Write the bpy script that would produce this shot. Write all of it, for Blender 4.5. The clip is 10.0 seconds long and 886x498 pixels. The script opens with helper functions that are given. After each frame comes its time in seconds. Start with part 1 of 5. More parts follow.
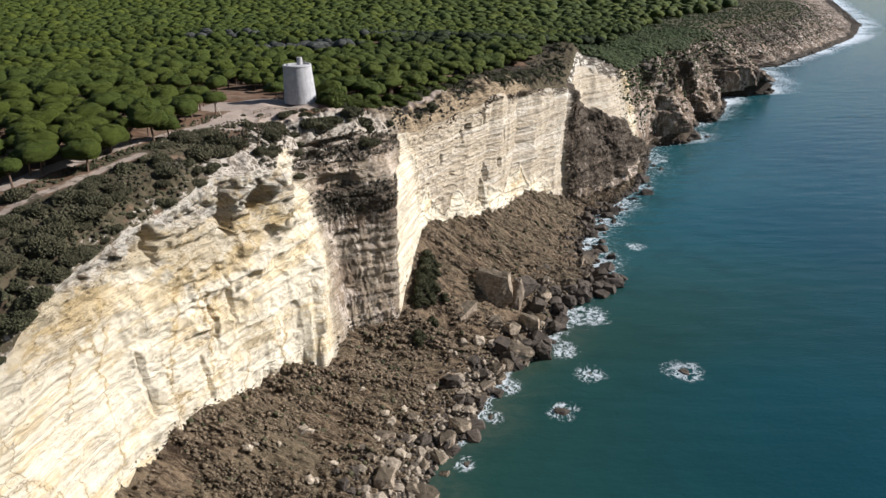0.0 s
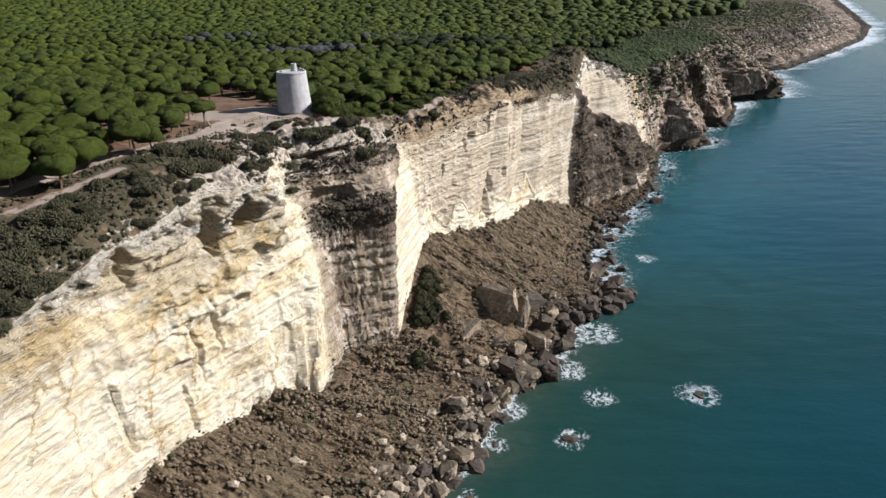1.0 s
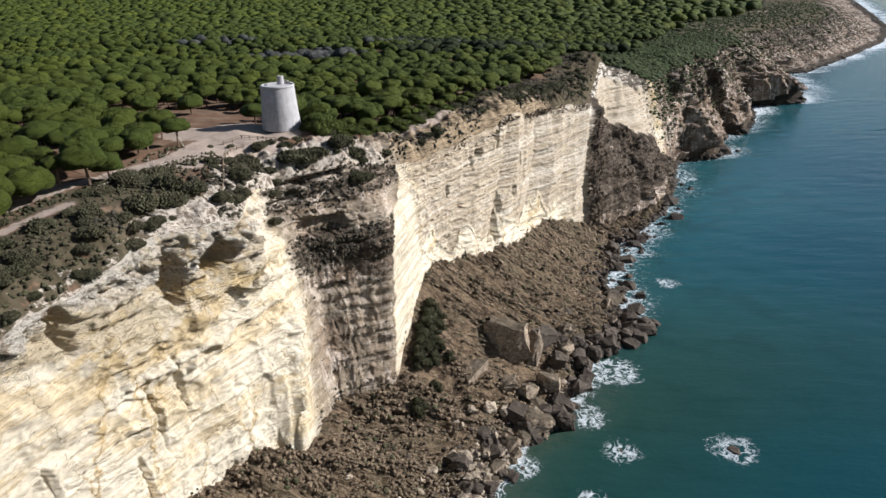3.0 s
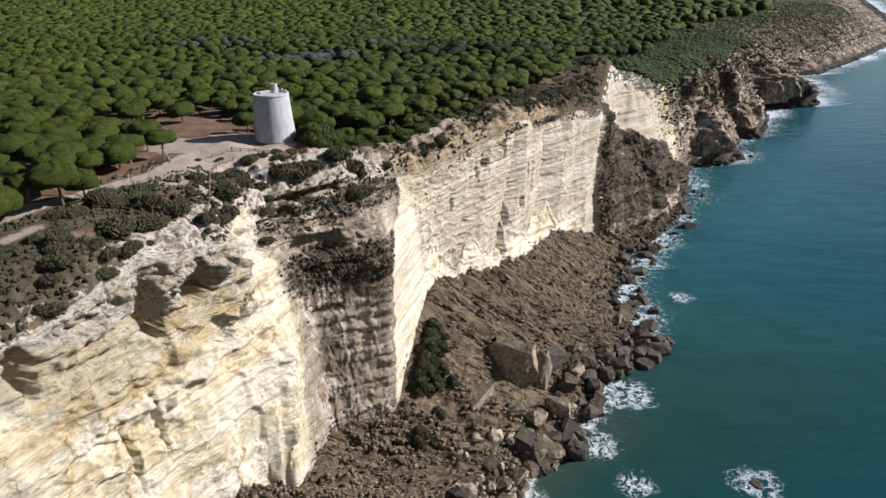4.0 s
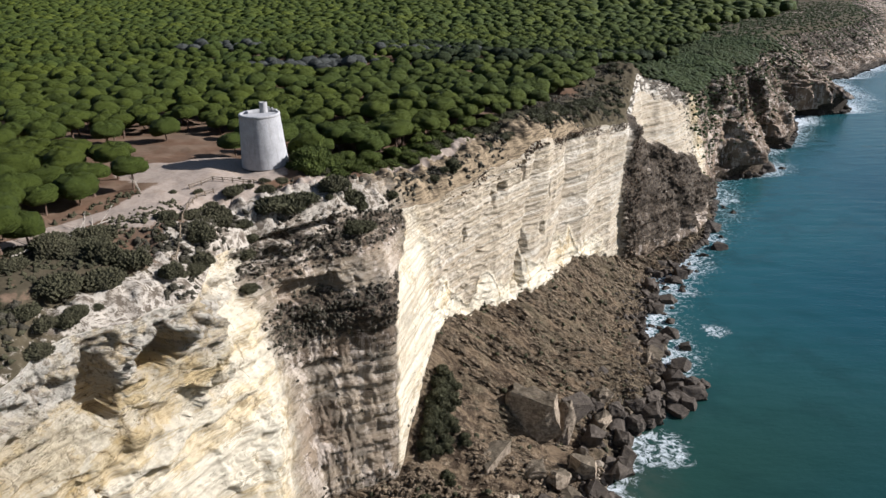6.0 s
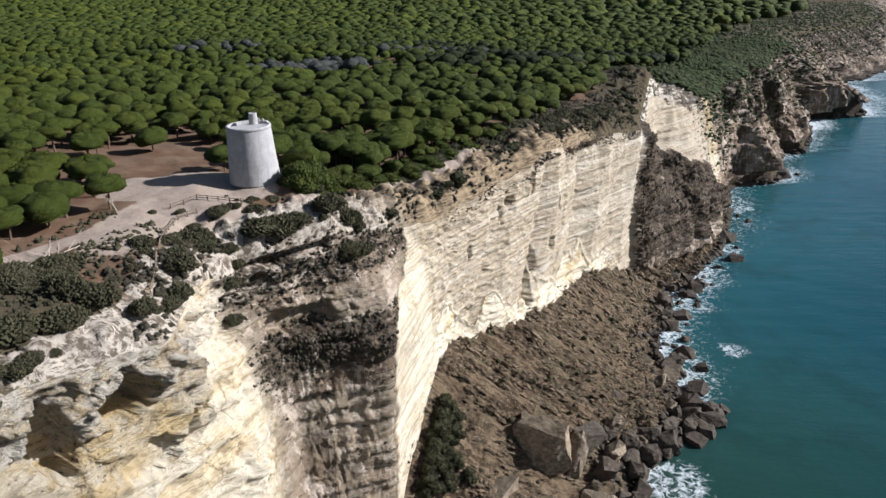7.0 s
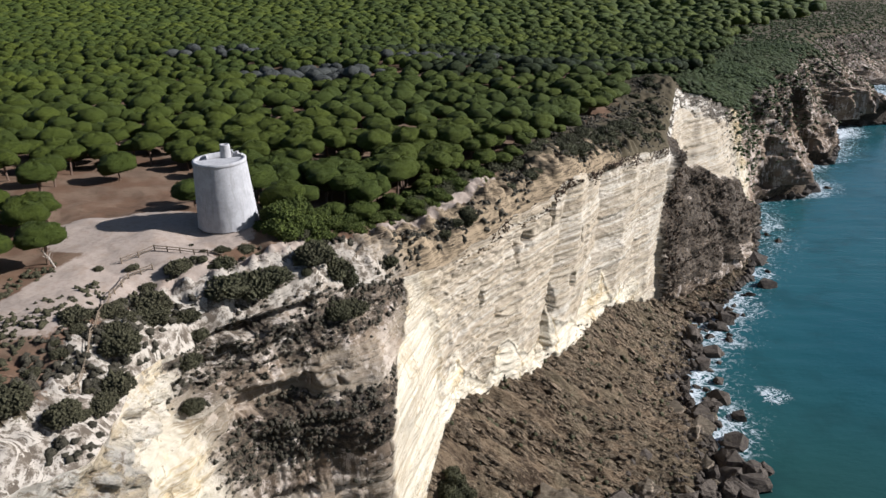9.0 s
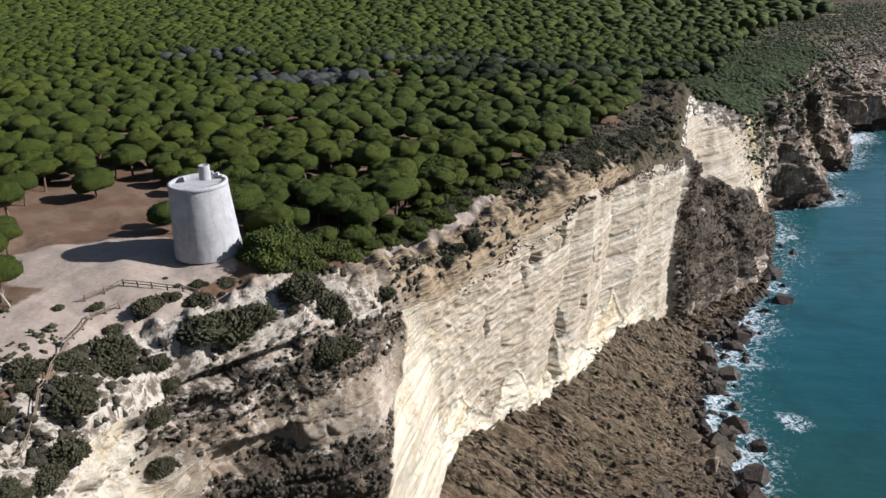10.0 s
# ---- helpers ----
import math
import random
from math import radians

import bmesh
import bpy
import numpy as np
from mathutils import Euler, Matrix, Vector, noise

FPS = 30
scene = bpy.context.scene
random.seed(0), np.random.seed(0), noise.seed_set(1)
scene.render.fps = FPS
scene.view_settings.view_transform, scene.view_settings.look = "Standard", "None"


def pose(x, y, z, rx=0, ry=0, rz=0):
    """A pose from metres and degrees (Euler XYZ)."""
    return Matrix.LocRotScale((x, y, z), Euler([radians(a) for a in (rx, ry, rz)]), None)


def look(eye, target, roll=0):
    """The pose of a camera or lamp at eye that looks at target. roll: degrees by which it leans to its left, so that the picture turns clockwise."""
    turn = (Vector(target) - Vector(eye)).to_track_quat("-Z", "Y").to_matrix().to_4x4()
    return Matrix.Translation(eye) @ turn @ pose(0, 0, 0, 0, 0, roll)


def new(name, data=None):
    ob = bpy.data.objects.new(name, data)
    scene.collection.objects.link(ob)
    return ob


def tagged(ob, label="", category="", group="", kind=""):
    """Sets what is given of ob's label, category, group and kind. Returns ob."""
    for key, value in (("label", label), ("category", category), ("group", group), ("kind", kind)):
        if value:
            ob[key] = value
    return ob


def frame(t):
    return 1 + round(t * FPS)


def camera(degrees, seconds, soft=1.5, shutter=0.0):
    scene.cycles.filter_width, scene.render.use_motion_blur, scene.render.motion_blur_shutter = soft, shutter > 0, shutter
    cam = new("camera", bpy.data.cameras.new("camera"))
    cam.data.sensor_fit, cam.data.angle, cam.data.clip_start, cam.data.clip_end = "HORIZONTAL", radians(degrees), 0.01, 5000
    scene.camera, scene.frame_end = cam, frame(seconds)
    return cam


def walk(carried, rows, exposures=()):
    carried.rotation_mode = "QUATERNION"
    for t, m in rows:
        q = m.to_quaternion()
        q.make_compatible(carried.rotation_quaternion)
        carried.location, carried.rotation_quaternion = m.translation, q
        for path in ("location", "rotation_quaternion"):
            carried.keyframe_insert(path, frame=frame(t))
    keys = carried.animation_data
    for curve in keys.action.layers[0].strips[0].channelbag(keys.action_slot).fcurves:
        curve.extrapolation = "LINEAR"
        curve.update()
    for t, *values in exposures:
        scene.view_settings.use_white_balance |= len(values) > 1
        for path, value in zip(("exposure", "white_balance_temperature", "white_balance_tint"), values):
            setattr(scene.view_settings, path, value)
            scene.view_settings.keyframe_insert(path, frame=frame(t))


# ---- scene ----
cam = camera(68.3, 10.0)
PATH = [
    (0, (2.563, 0.097, 130.758), (2.474, 1.933, 129.97), -2.4),
    (0.5, (2.892, 6.183, 130.627), (2.795, 8.02, 129.842), -2.4),
    (1, (3.141, 12.616, 130.51), (3.038, 14.453, 129.728), -2.5),
    (1.5, (3.305, 18.715, 130.509), (3.195, 20.552, 129.728), -2.5),
    (2, (3.338, 25.331, 130.698), (3.223, 27.168, 129.915), -2.5),
    (2.5, (3.379, 31.432, 130.872), (3.259, 33.268, 130.088), -2.5),
    (2.7, (3.356, 33.895, 130.922), (3.234, 35.731, 130.139), -2.5),
    (4, (3.175, 50.477, 131.512), (3.033, 52.311, 130.727), -2.5),
    (4.5, (2.887, 56.631, 131.766), (2.737, 58.464, 130.981), -2.5),
    (5, (2.534, 63.199, 131.994), (2.374, 65.031, 131.208), -2.4),
    (5.5, (2.165, 69.257, 132.313), (1.998, 71.087, 131.525), -2.4),
    (5.7, (1.903, 71.636, 132.4), (1.732, 73.467, 131.612), -2.4),
    (7, (0.704, 88.497, 132.864), (0.514, 90.324, 132.073), -2.3),
    (7.5, (0.081, 94.766, 133.097), (-0.115, 96.592, 132.305), -2.3),
    (8, (-0.572, 101.338, 133.337), (-0.773, 103.163, 132.544), -2.3),
    (8.5, (-1.218, 107.533, 133.518), (-1.423, 109.357, 132.724), -2.3),
    (9, (-1.778, 114.084, 133.705), (-1.988, 115.908, 132.911), -2.3),
    (9.5, (-2.44, 120.306, 133.878), (-2.652, 122.129, 133.083), -2.3),
    (10, (-3.183, 127.003, 134.04), (-3.398, 128.826, 133.246), -2.2),
]
walk(cam, [(t, look(eye, target, roll)) for t, eye, target, roll in PATH], [(0, 0.8, 6000, 12), (10, 0.78, 5800, 12)])

# ---- world, sun ----
SUN_TO = Vector((0.855, 0.135, 0.50)).normalized()      # from the place towards the sun
world = bpy.data.worlds.new("world")
scene.world = world
world.use_nodes = True
wn = world.node_tree.nodes
sky = wn.new("ShaderNodeTexSky")
sky.sky_type, sky.sun_disc = "NISHITA", False
sky.sun_elevation = math.asin(SUN_TO.z)
sky.sun_rotation = math.atan2(SUN_TO.x, SUN_TO.y)
sky.altitude = 100
world.node_tree.links.new(sky.outputs[0], wn["Background"].inputs[0])
wn["Background"].inputs[1].default_value = 0.045
sun = new("sun", bpy.data.lights.new("sun", "SUN"))
sun.data.energy, sun.data.angle, sun.data.color = 5.0, radians(0.53), (1.0, 0.965, 0.92)
sun.matrix_world = look((0, 0, 300), Vector((0, 0, 300)) - SUN_TO)


# ---- materials ----
class Nodes:
    """Short hand for the nodes of one material."""

    def __init__(self, name, rough=0.9):
        self.mat = bpy.data.materials.new(name)
        self.mat.use_nodes = True
        self.t = self.mat.node_tree
        self.b = self.t.nodes["Principled BSDF"]
        self.b.inputs["Roughness"].default_value = rough
        self.b.inputs["Specular IOR Level"].default_value = 0.25

    def put(self, socket, value):
        if hasattr(value, "is_output"):
            self.t.links.new(value, socket)
        elif isinstance(value, (tuple, list)) and len(value) == 3 and socket.type == "RGBA":
            socket.default_value = (*value, 1)
        else:
            socket.default_value = value

    def place(self, scale=(1, 1, 1)):
        g = self.t.nodes.new("ShaderNodeNewGeometry")
        m = self.t.nodes.new("ShaderNodeVectorMath")
        m.operation = "MULTIPLY"
        self.put(m.inputs[0], g.outputs["Position"])
        m.inputs[1].default_value = scale
        return m.outputs[0]

    def local(self, scale=(1, 1, 1)):
        g = self.t.nodes.new("ShaderNodeTexCoord")
        m = self.t.nodes.new("ShaderNodeVectorMath")
        m.operation = "MULTIPLY"
        self.put(m.inputs[0], g.outputs["Object"])
        m.inputs[1].default_value = scale
        return m.outputs[0]

    def noise(self, vec, scale=1.0, detail=4.0, rough=0.6, warp=0.0):
        n = self.t.nodes.new("ShaderNodeTexNoise")
        self.put(n.inputs["Vector"], vec)
        n.inputs["Scale"].default_value, n.inputs["Detail"].default_value = scale, detail
        n.inputs["Roughness"].default_value, n.inputs["Distortion"].default_value = rough, warp
        return n.outputs[0]

    def voronoi(self, vec, scale=1.0, feature="F1", out=0):
        n = self.t.nodes.new("ShaderNodeTexVoronoi")
        n.feature = feature
        self.put(n.inputs["Vector"], vec)
        n.inputs["Scale"].default_value = scale
        return n.outputs[out]

    def ramp(self, fac, lo, hi, a=0.0, b=1.0):
        n = self.t.nodes.new("ShaderNodeMapRange")
        n.interpolation_type = "SMOOTHSTEP"
        self.put(n.inputs[0], fac)
        for k, v in zip((1, 2, 3, 4), (lo, hi, a, b)):
            self.put(n.inputs[k], v)
        return n.outputs[0]

    def mix(self, fac, a, b, blend="MIX"):
        n = self.t.nodes.new("ShaderNodeMix")
        n.data_type, n.blend_type = "RGBA", blend
        self.put(n.inputs[0], fac), self.put(n.inputs[6], a), self.put(n.inputs[7], b)
        return n.outputs[2]

    def math(self, op, a, b=0.0):
        n = self.t.nodes.new("ShaderNodeMath")
        n.operation = op
        self.put(n.inputs[0], a), self.put(n.inputs[1], b)
        return n.outputs[0]

    def attr(self, name):
        n = self.t.nodes.new("ShaderNodeAttribute")
        n.attribute_name = name
        return n.outputs["Fac"]

    def rand(self):
        return self.t.nodes.new("ShaderNodeObjectInfo").outputs["Random"]

    def island(self):
        return self.t.nodes.new("ShaderNodeNewGeometry").outputs["Random Per Island"]

    def up(self):
        g = self.t.nodes.new("ShaderNodeNewGeometry")
        s = self.t.nodes.new("ShaderNodeSeparateXYZ")
        self.put(s.inputs[0], g.outputs["True Normal"])
        return s.outputs["Z"]

    def bump(self, height, strength=0.5, distance=0.3):
        n = self.t.nodes.new("ShaderNodeBump")
        n.inputs["Strength"].default_value, n.inputs["Distance"].default_value = strength, distance
        self.put(n.inputs["Height"], height)
        self.put(self.b.inputs["Normal"], n.outputs[0])

    def done(self, colour):
        self.put(self.b.inputs["Base Color"], colour)
        return self.mat


def make_cliff():
    n = Nodes("cliff_stone")
    far, rough, beds, pale = n.attr("far"), n.attr("rough"), n.attr("beds"), n.attr("pale")
    near = n.math("SUBTRACT", 1.0, beds)
    big = n.noise(n.place(), 0.05, 4, 0.6)
    mid = n.noise(n.place((1, 1, 1.5)), 0.28, 5, 0.65)
    # cream stone, whiter where it broke off lately
    c = n.mix(n.ramp(big, 0.38, 0.62), (0.58, 0.475, 0.315), (0.62, 0.535, 0.395))
    c = n.mix(n.ramp(n.math("ADD", n.math("MULTIPLY", pale, 0.30), n.noise(n.place((1, 1, 0.7)), 0.13, 6, 0.68, 0.5)), 0.57, 0.66, 0, 0.80), c, (0.61, 0.535, 0.405))
    # ochre layers with crisp borders
    layer = n.noise(n.place((0.22, 0.22, 1.0)), 0.13, 6, 0.62, 0.4)
    c = n.mix(n.math("MULTIPLY", n.math("MULTIPLY", n.ramp(layer, 0.51, 0.56, 0, 0.70), n.ramp(n.noise(n.place(), 0.16, 5, 0.65), 0.40, 0.50)), n.math("SUBTRACT", near, n.math("MULTIPLY", pale, 0.5))), c, (0.52, 0.365, 0.155))
    c = n.mix(n.math("MULTIPLY", n.ramp(mid, 0.56, 0.62, 0, 0.55), n.math("SUBTRACT", 1.0, n.math("MULTIPLY", pale, 0.65))), c, (0.53, 0.385, 0.19))
    grain = n.noise(n.place((0.05, 0.05, 1.0)), 3.2, 3, 0.6)
    c = n.mix(n.math("MULTIPLY", near, n.math("MULTIPLY", n.ramp(layer, 0.47, 0.53), n.ramp(grain, 0.53, 0.59, 0, 0.48))), c, (0.40, 0.275, 0.115))
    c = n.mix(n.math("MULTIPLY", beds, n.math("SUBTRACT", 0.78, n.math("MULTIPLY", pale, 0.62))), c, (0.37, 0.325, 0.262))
    # thin beds, darker where they crumble
    bed = n.noise(n.place((0.014, 0.014, 1.0)), 0.9, 4, 0.66)
    fine = n.noise(n.place((0.025, 0.025, 1.6)), 1.9, 3, 0.6)
    edge = n.math("ABSOLUTE", n.math("SUBTRACT", bed, 0.5))
    patchy = n.noise(n.place((0.6, 0.6, 1.0)), 0.10, 4, 0.6)
    show = n.ramp(n.math("SUBTRACT", n.math("ADD", patchy, n.math("MULTIPLY", beds, 0.10)), n.math("MULTIPLY", pale, 0.09)), 0.49, 0.57)
    c = n.mix(n.math("MULTIPLY", show, n.ramp(edge, 0.004, 0.026, 0.78, 0.0)), c, (0.27, 0.195, 0.105))
    c = n.mix(n.math("MULTIPLY", show, n.ramp(fine, 0.55, 0.62, 0, 0.50)), c, (0.40, 0.305, 0.18))
    c = n.mix(n.math("MULTIPLY", beds, n.ramp(bed, 0.53, 0.58, 0, 0.50)), c, (0.34, 0.265, 0.165))
    # broader dark bed lines, with the shadows between courses painted in
    course = n.noise(n.place((0.012, 0.012, 1.0)), 0.33, 3, 0.55)
    c = n.mix(n.math("MULTIPLY", beds, n.ramp(n.math("ABSOLUTE", n.math("SUBTRACT", course, 0.5)), 0.005, 0.035, 0.65, 0.0)), c, (0.25, 0.19, 0.12))
    c = n.mix(n.math("MULTIPLY", beds, n.ramp(course, 0.56, 0.62, 0, 0.45)), c, (0.30, 0.235, 0.155))
    # rain streaks and whole panels of greyer stone on the bedded faces
    streak = n.noise(n.place((0.5, 0.5, 0.03)), 1.0, 4, 0.6)
    c = n.mix(n.math("MULTIPLY", beds, n.ramp(streak, 0.58, 0.70, 0, 0.5)), c, (0.36, 0.295, 0.205))
    # thin steep joints
    joint = n.t.nodes.new("ShaderNodeTexVoronoi")
    joint.feature = "DISTANCE_TO_EDGE"
    wob = n.t.nodes.new("ShaderNodeVectorMath")
    wob.operation = "ADD"
    w = n.t.nodes.new("ShaderNodeTexNoise")
    w.inputs["Scale"].default_value, w.inputs["Detail"].default_value = 0.35, 4
    n.put(w.inputs["Vector"], n.place())
    n.put(wob.inputs[0], n.place((0.075, 0.075, 0.03))), n.put(wob.inputs[1], n.mix(1.0, w.outputs[1], (0.35, 0.35, 0.35), "MULTIPLY"))
    n.put(joint.inputs["Vector"], wob.outputs[0])
    joint.inputs["Scale"].default_value = 1.0
    gap = n.ramp(joint.outputs[0], 0.0, 0.016, 1.0, 0.0)
    halo = n.math("MULTIPLY", n.ramp(n.math("ADD", joint.outputs[0], n.math("MULTIPLY", n.math("SUBTRACT", n.noise(n.place(), 0.5, 5, 0.7), 0.5), 0.16)), 0.0, 0.05, 0.75, 0.0), n.ramp(big, 0.42, 0.56))
    c = n.mix(n.math("MULTIPLY", halo, near), c, (0.42, 0.29, 0.12))
    c = n.mix(n.math("MULTIPLY", n.math("MULTIPLY", gap, n.ramp(mid, 0.45, 0.53)), n.math("SUBTRACT", 0.7, n.math("MULTIPLY", beds, 0.5))), c, (0.15, 0.11, 0.065))
    # small dark pits that follow the beds
    pits = n.noise(n.place((0.7, 0.7, 1.5)), 0.75, 7, 0.80)
    spots = n.math("ADD", pits, n.math("ADD", n.math("MULTIPLY", rough, 0.06), n.math("SUBTRACT", n.math("MULTIPLY", n.ramp(patchy, 0.45, 0.6), 0.03), n.math("MULTIPLY", pale, 0.05))))
    c = n.mix(n.ramp(spots, 0.590, 0.630, 0, 0.88), c, (0.13, 0.095, 0.055))
    crumb = n.noise(n.place((1, 1, 1.2)), 0.5, 9, 0.78, 0.6)
    worn = n.mix(n.ramp(crumb, 0.50, 0.59), (0.60, 0.545, 0.455), (0.22, 0.172, 0.125))
    worn = n.mix(n.ramp(n.noise(n.place(), 0.12, 4), 0.5, 0.58, 0, 0.6), worn, c)
    c = n.mix(n.math("MULTIPLY", n.ramp(rough, 0.15, 0.7), n.math("SUBTRACT", 0.85, n.math("MULTIPLY", pale, 0.5))), c, worn)
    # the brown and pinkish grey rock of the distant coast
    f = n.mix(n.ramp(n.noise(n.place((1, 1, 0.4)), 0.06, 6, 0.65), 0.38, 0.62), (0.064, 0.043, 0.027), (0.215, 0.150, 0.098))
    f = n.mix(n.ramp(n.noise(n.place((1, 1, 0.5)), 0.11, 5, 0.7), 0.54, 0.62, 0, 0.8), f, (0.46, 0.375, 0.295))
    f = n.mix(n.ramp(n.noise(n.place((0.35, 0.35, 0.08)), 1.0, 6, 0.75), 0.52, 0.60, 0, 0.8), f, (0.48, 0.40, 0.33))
    # also laid over the shaded return face, to put its shade into the colour
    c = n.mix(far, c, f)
    # grey lichen, dry scrub on ledges and weathered parts; painted shade on return faces
    patch = n.math("ADD", n.noise(n.place((0.45, 0.45, 1.7)), 0.42, 6, 0.74), n.math("MULTIPLY", n.attr("veg_shade"), 0.27))
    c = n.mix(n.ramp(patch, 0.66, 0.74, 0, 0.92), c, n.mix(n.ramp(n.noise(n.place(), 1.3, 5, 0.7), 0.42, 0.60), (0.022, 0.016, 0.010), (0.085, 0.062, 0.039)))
    h = n.math("ADD", n.math("MULTIPLY", bed, 1.0), n.math("ADD", n.math("MULTIPLY", n.noise(n.place((0.8, 0.8, 1.3)), 0.9, 9, 0.74), 1.5), n.math("MULTIPLY", fine, 0.5)))
    n.bump(n.math("MULTIPLY", h, n.math("SUBTRACT", 1.0, n.math("MAXIMUM", n.math("MULTIPLY", beds, 0.74), n.math("MULTIPLY", pale, 0.60)))), 1.0, 1.2)
    return n.done(c)


def make_scree():
    n = Nodes("scree_earth")
    n.b.inputs["Specular IOR Level"].default_value = 0.1
    join = n.t.nodes.new("ShaderNodeCombineXYZ")
    n.put(join.inputs[0], n.math("MULTIPLY", n.attr("along"), 0.75))
    n.put(join.inputs[1], n.math("MULTIPLY", n.attr("down"), 0.13))
    run = n.noise(join.outputs[0], 1.0, 6, 0.68, 0.4)          # streaks that run downhill
    a = n.noise(n.place(), 0.9, 6, 0.72)
    b = n.noise(n.place(), 0.07, 4)
    c = n.mix(n.ramp(run, 0.42, 0.58), (0.042, 0.028, 0.017), (0.160, 0.113, 0.069))
    c = n.mix(n.ramp(b, 0.45, 0.62, 0, 0.6), c, n.mix(a, (0.070, 0.055, 0.032), (0.14, 0.112, 0.068)))
    c = n.mix(n.ramp(a, 0.52, 0.68, 0, 0.6), c, (0.25, 0.19, 0.125))
    stones = n.attr("stones")
    s = n.math("ADD", n.noise(n.place(), 0.6, 7, 0.78), n.math("MULTIPLY", stones, 0.22))
    c = n.mix(n.ramp(s, 0.66, 0.74, 0, 0.85), c, n.mix(b, (0.30, 0.235, 0.16), (0.17, 0.135, 0.10)))
    c = n.mix(n.math("MULTIPLY", n.attr("wet"), 0.85), c, (0.032, 0.027, 0.022))
    n.bump(n.math("ADD", a, n.math("MULTIPLY", run, 1.2)), 1.0, 0.9)
    return n.done(c)


def make_ground():
    n = Nodes("plateau_soil", 1.0)
    n.b.inputs["Specular IOR Level"].default_value = 0.08
    a = n.noise(n.place(), 1.2, 6, 0.7)
    b = n.noise(n.place(), 0.10, 4, 0.6)
    litter = n.mix(n.ramp(b, 0.4, 0.62), (0.115, 0.067, 0.041), (0.150, 0.100, 0.066))
    litter = n.mix(n.ramp(a, 0.5, 0.7, 0, 0.6), litter, (0.078, 0.0585, 0.0312))
    sand = n.mix(n.ramp(a, 0.4, 0.7), (0.31, 0.25, 0.20), (0.25, 0.193, 0.148))
    sand = n.mix(n.ramp(n.noise(n.place(), 0.3, 5), 0.52, 0.68, 0, 0.45), sand, (0.27, 0.195, 0.135))
    edge = n.math("ADD", n.attr("sand"), n.math("MULTIPLY", n.math("SUBTRACT", n.noise(n.place(), 0.35, 5, 0.7), 0.5), 0.9))
    c = n.mix(n.ramp(edge, 0.42, 0.58), litter, sand)
    scrub = n.math("ADD", n.attr("scrub"), n.math("MULTIPLY", n.math("SUBTRACT", n.noise(n.place(), 0.25, 6, 0.72), 0.5), 1.6))
    c = n.mix(n.ramp(scrub, 0.45, 0.6, 0, 0.9), c, n.mix(a, (0.034, 0.030, 0.017), (0.095, 0.078, 0.048)))
    ochre = n.attr("ochre")
    rock = n.math("ADD", n.attr("rim"), n.math("MULTIPLY", n.math("SUBTRACT", n.noise(n.place(), 0.6, 6, 0.75), 0.5), 1.5))
    c = n.mix(n.ramp(rock, 0.5, 0.62), c, n.mix(ochre, n.mix(n.ramp(n.math("ABSOLUTE", n.math("SUBTRACT", n.noise(n.place(), 0.22, 6, 0.68, 0.8), 0.5)), 0.012, 0.05), (0.36, 0.315, 0.255), n.mix(n.ramp(n.noise(n.place(), 0.7, 7, 0.78), 0.40, 0.56), (0.31, 0.265, 0.210), (0.095, 0.075, 0.055))), n.mix(n.ramp(n.noise(n.place((0.30, 0.30, 2.0)), 0.8, 7, 0.8, 0.5), 0.44, 0.58), (0.255, 0.190, 0.118), (0.078, 0.058, 0.037))))
    n.bump(a, 0.35, 0.4)
    return n.done(c)


def make_boulder(name, dark, cover=0.8):
    n = Nodes(name)
    a = n.noise(n.place(), 0.8, 6, 0.7)
    if cover < 0.5 and not dark:
        lo, hi = (0.27, 0.215, 0.150), (0.52, 0.43, 0.315)
    else:
        lo, hi = ((0.0248, 0.0193, 0.0151), (0.0722, 0.0564, 0.042)) if dark else ((0.15, 0.110, 0.072), (0.40, 0.315, 0.22))
    c = n.mix(n.ramp(a, 0.35, 0.65), lo, hi)
    c = n.mix(n.math("MULTIPLY", n.rand(), 0.5), c, (0.10, 0.078, 0.058))
    c = n.mix(n.ramp(n.noise(n.place((0.2, 0.2, 1)), 1.6, 4), 0.55, 0.7, 0, 0.5), c, (0.10, 0.08, 0.06))
    # soil and dry growth that settled on the flat tops
    c = n.mix(n.math("MULTIPLY", n.ramp(n.math("ADD", n.up(), n.math("MULTIPLY", n.math("SUBTRACT", n.noise(n.place(), 0.5, 5, 0.7), 0.5), 1.2)), 0.55, 0.8), 0.1 if dark else cover), c, n.mix(a, (0.020, 0.017, 0.009), (0.075, 0.056, 0.034)))
    n.bump(n.math("ADD", a, n.noise(n.place((0.3, 0.3, 1.4)), 1.2, 4, 0.6)), 0.9, 0.5)
    return n.done(c)


def make_leaf(name, dark, light, dry=None, spread=0.3):
    n = Nodes(name, 0.8)
    n.b.inputs["Specular IOR Level"].default_value = 0.12
    c = n.mix(n.ramp(n.island(), 0.0, 1.0, 0.5 - spread, 0.5 + spread), dark, light)
    c = n.mix(n.ramp(n.noise(n.place(), 1.7, 6, 0.75), 0.44, 0.64, 0, 0.75), c, tuple(v * 0.55 for v in dark))
    c = n.mix(n.ramp(n.noise(n.place(), 0.011, 4, 0.6), 0.44, 0.56, 0, 0.5), c, dry or tuple(v * 0.7 for v in light))
    c = n.mix(n.math("MULTIPLY", n.rand(), 0.45), c, n.mix(0.35, dark, light))
    n.bump(n.noise(n.place(), 2.4, 6, 0.75), 1.0, 0.55)
    return n.done(c)


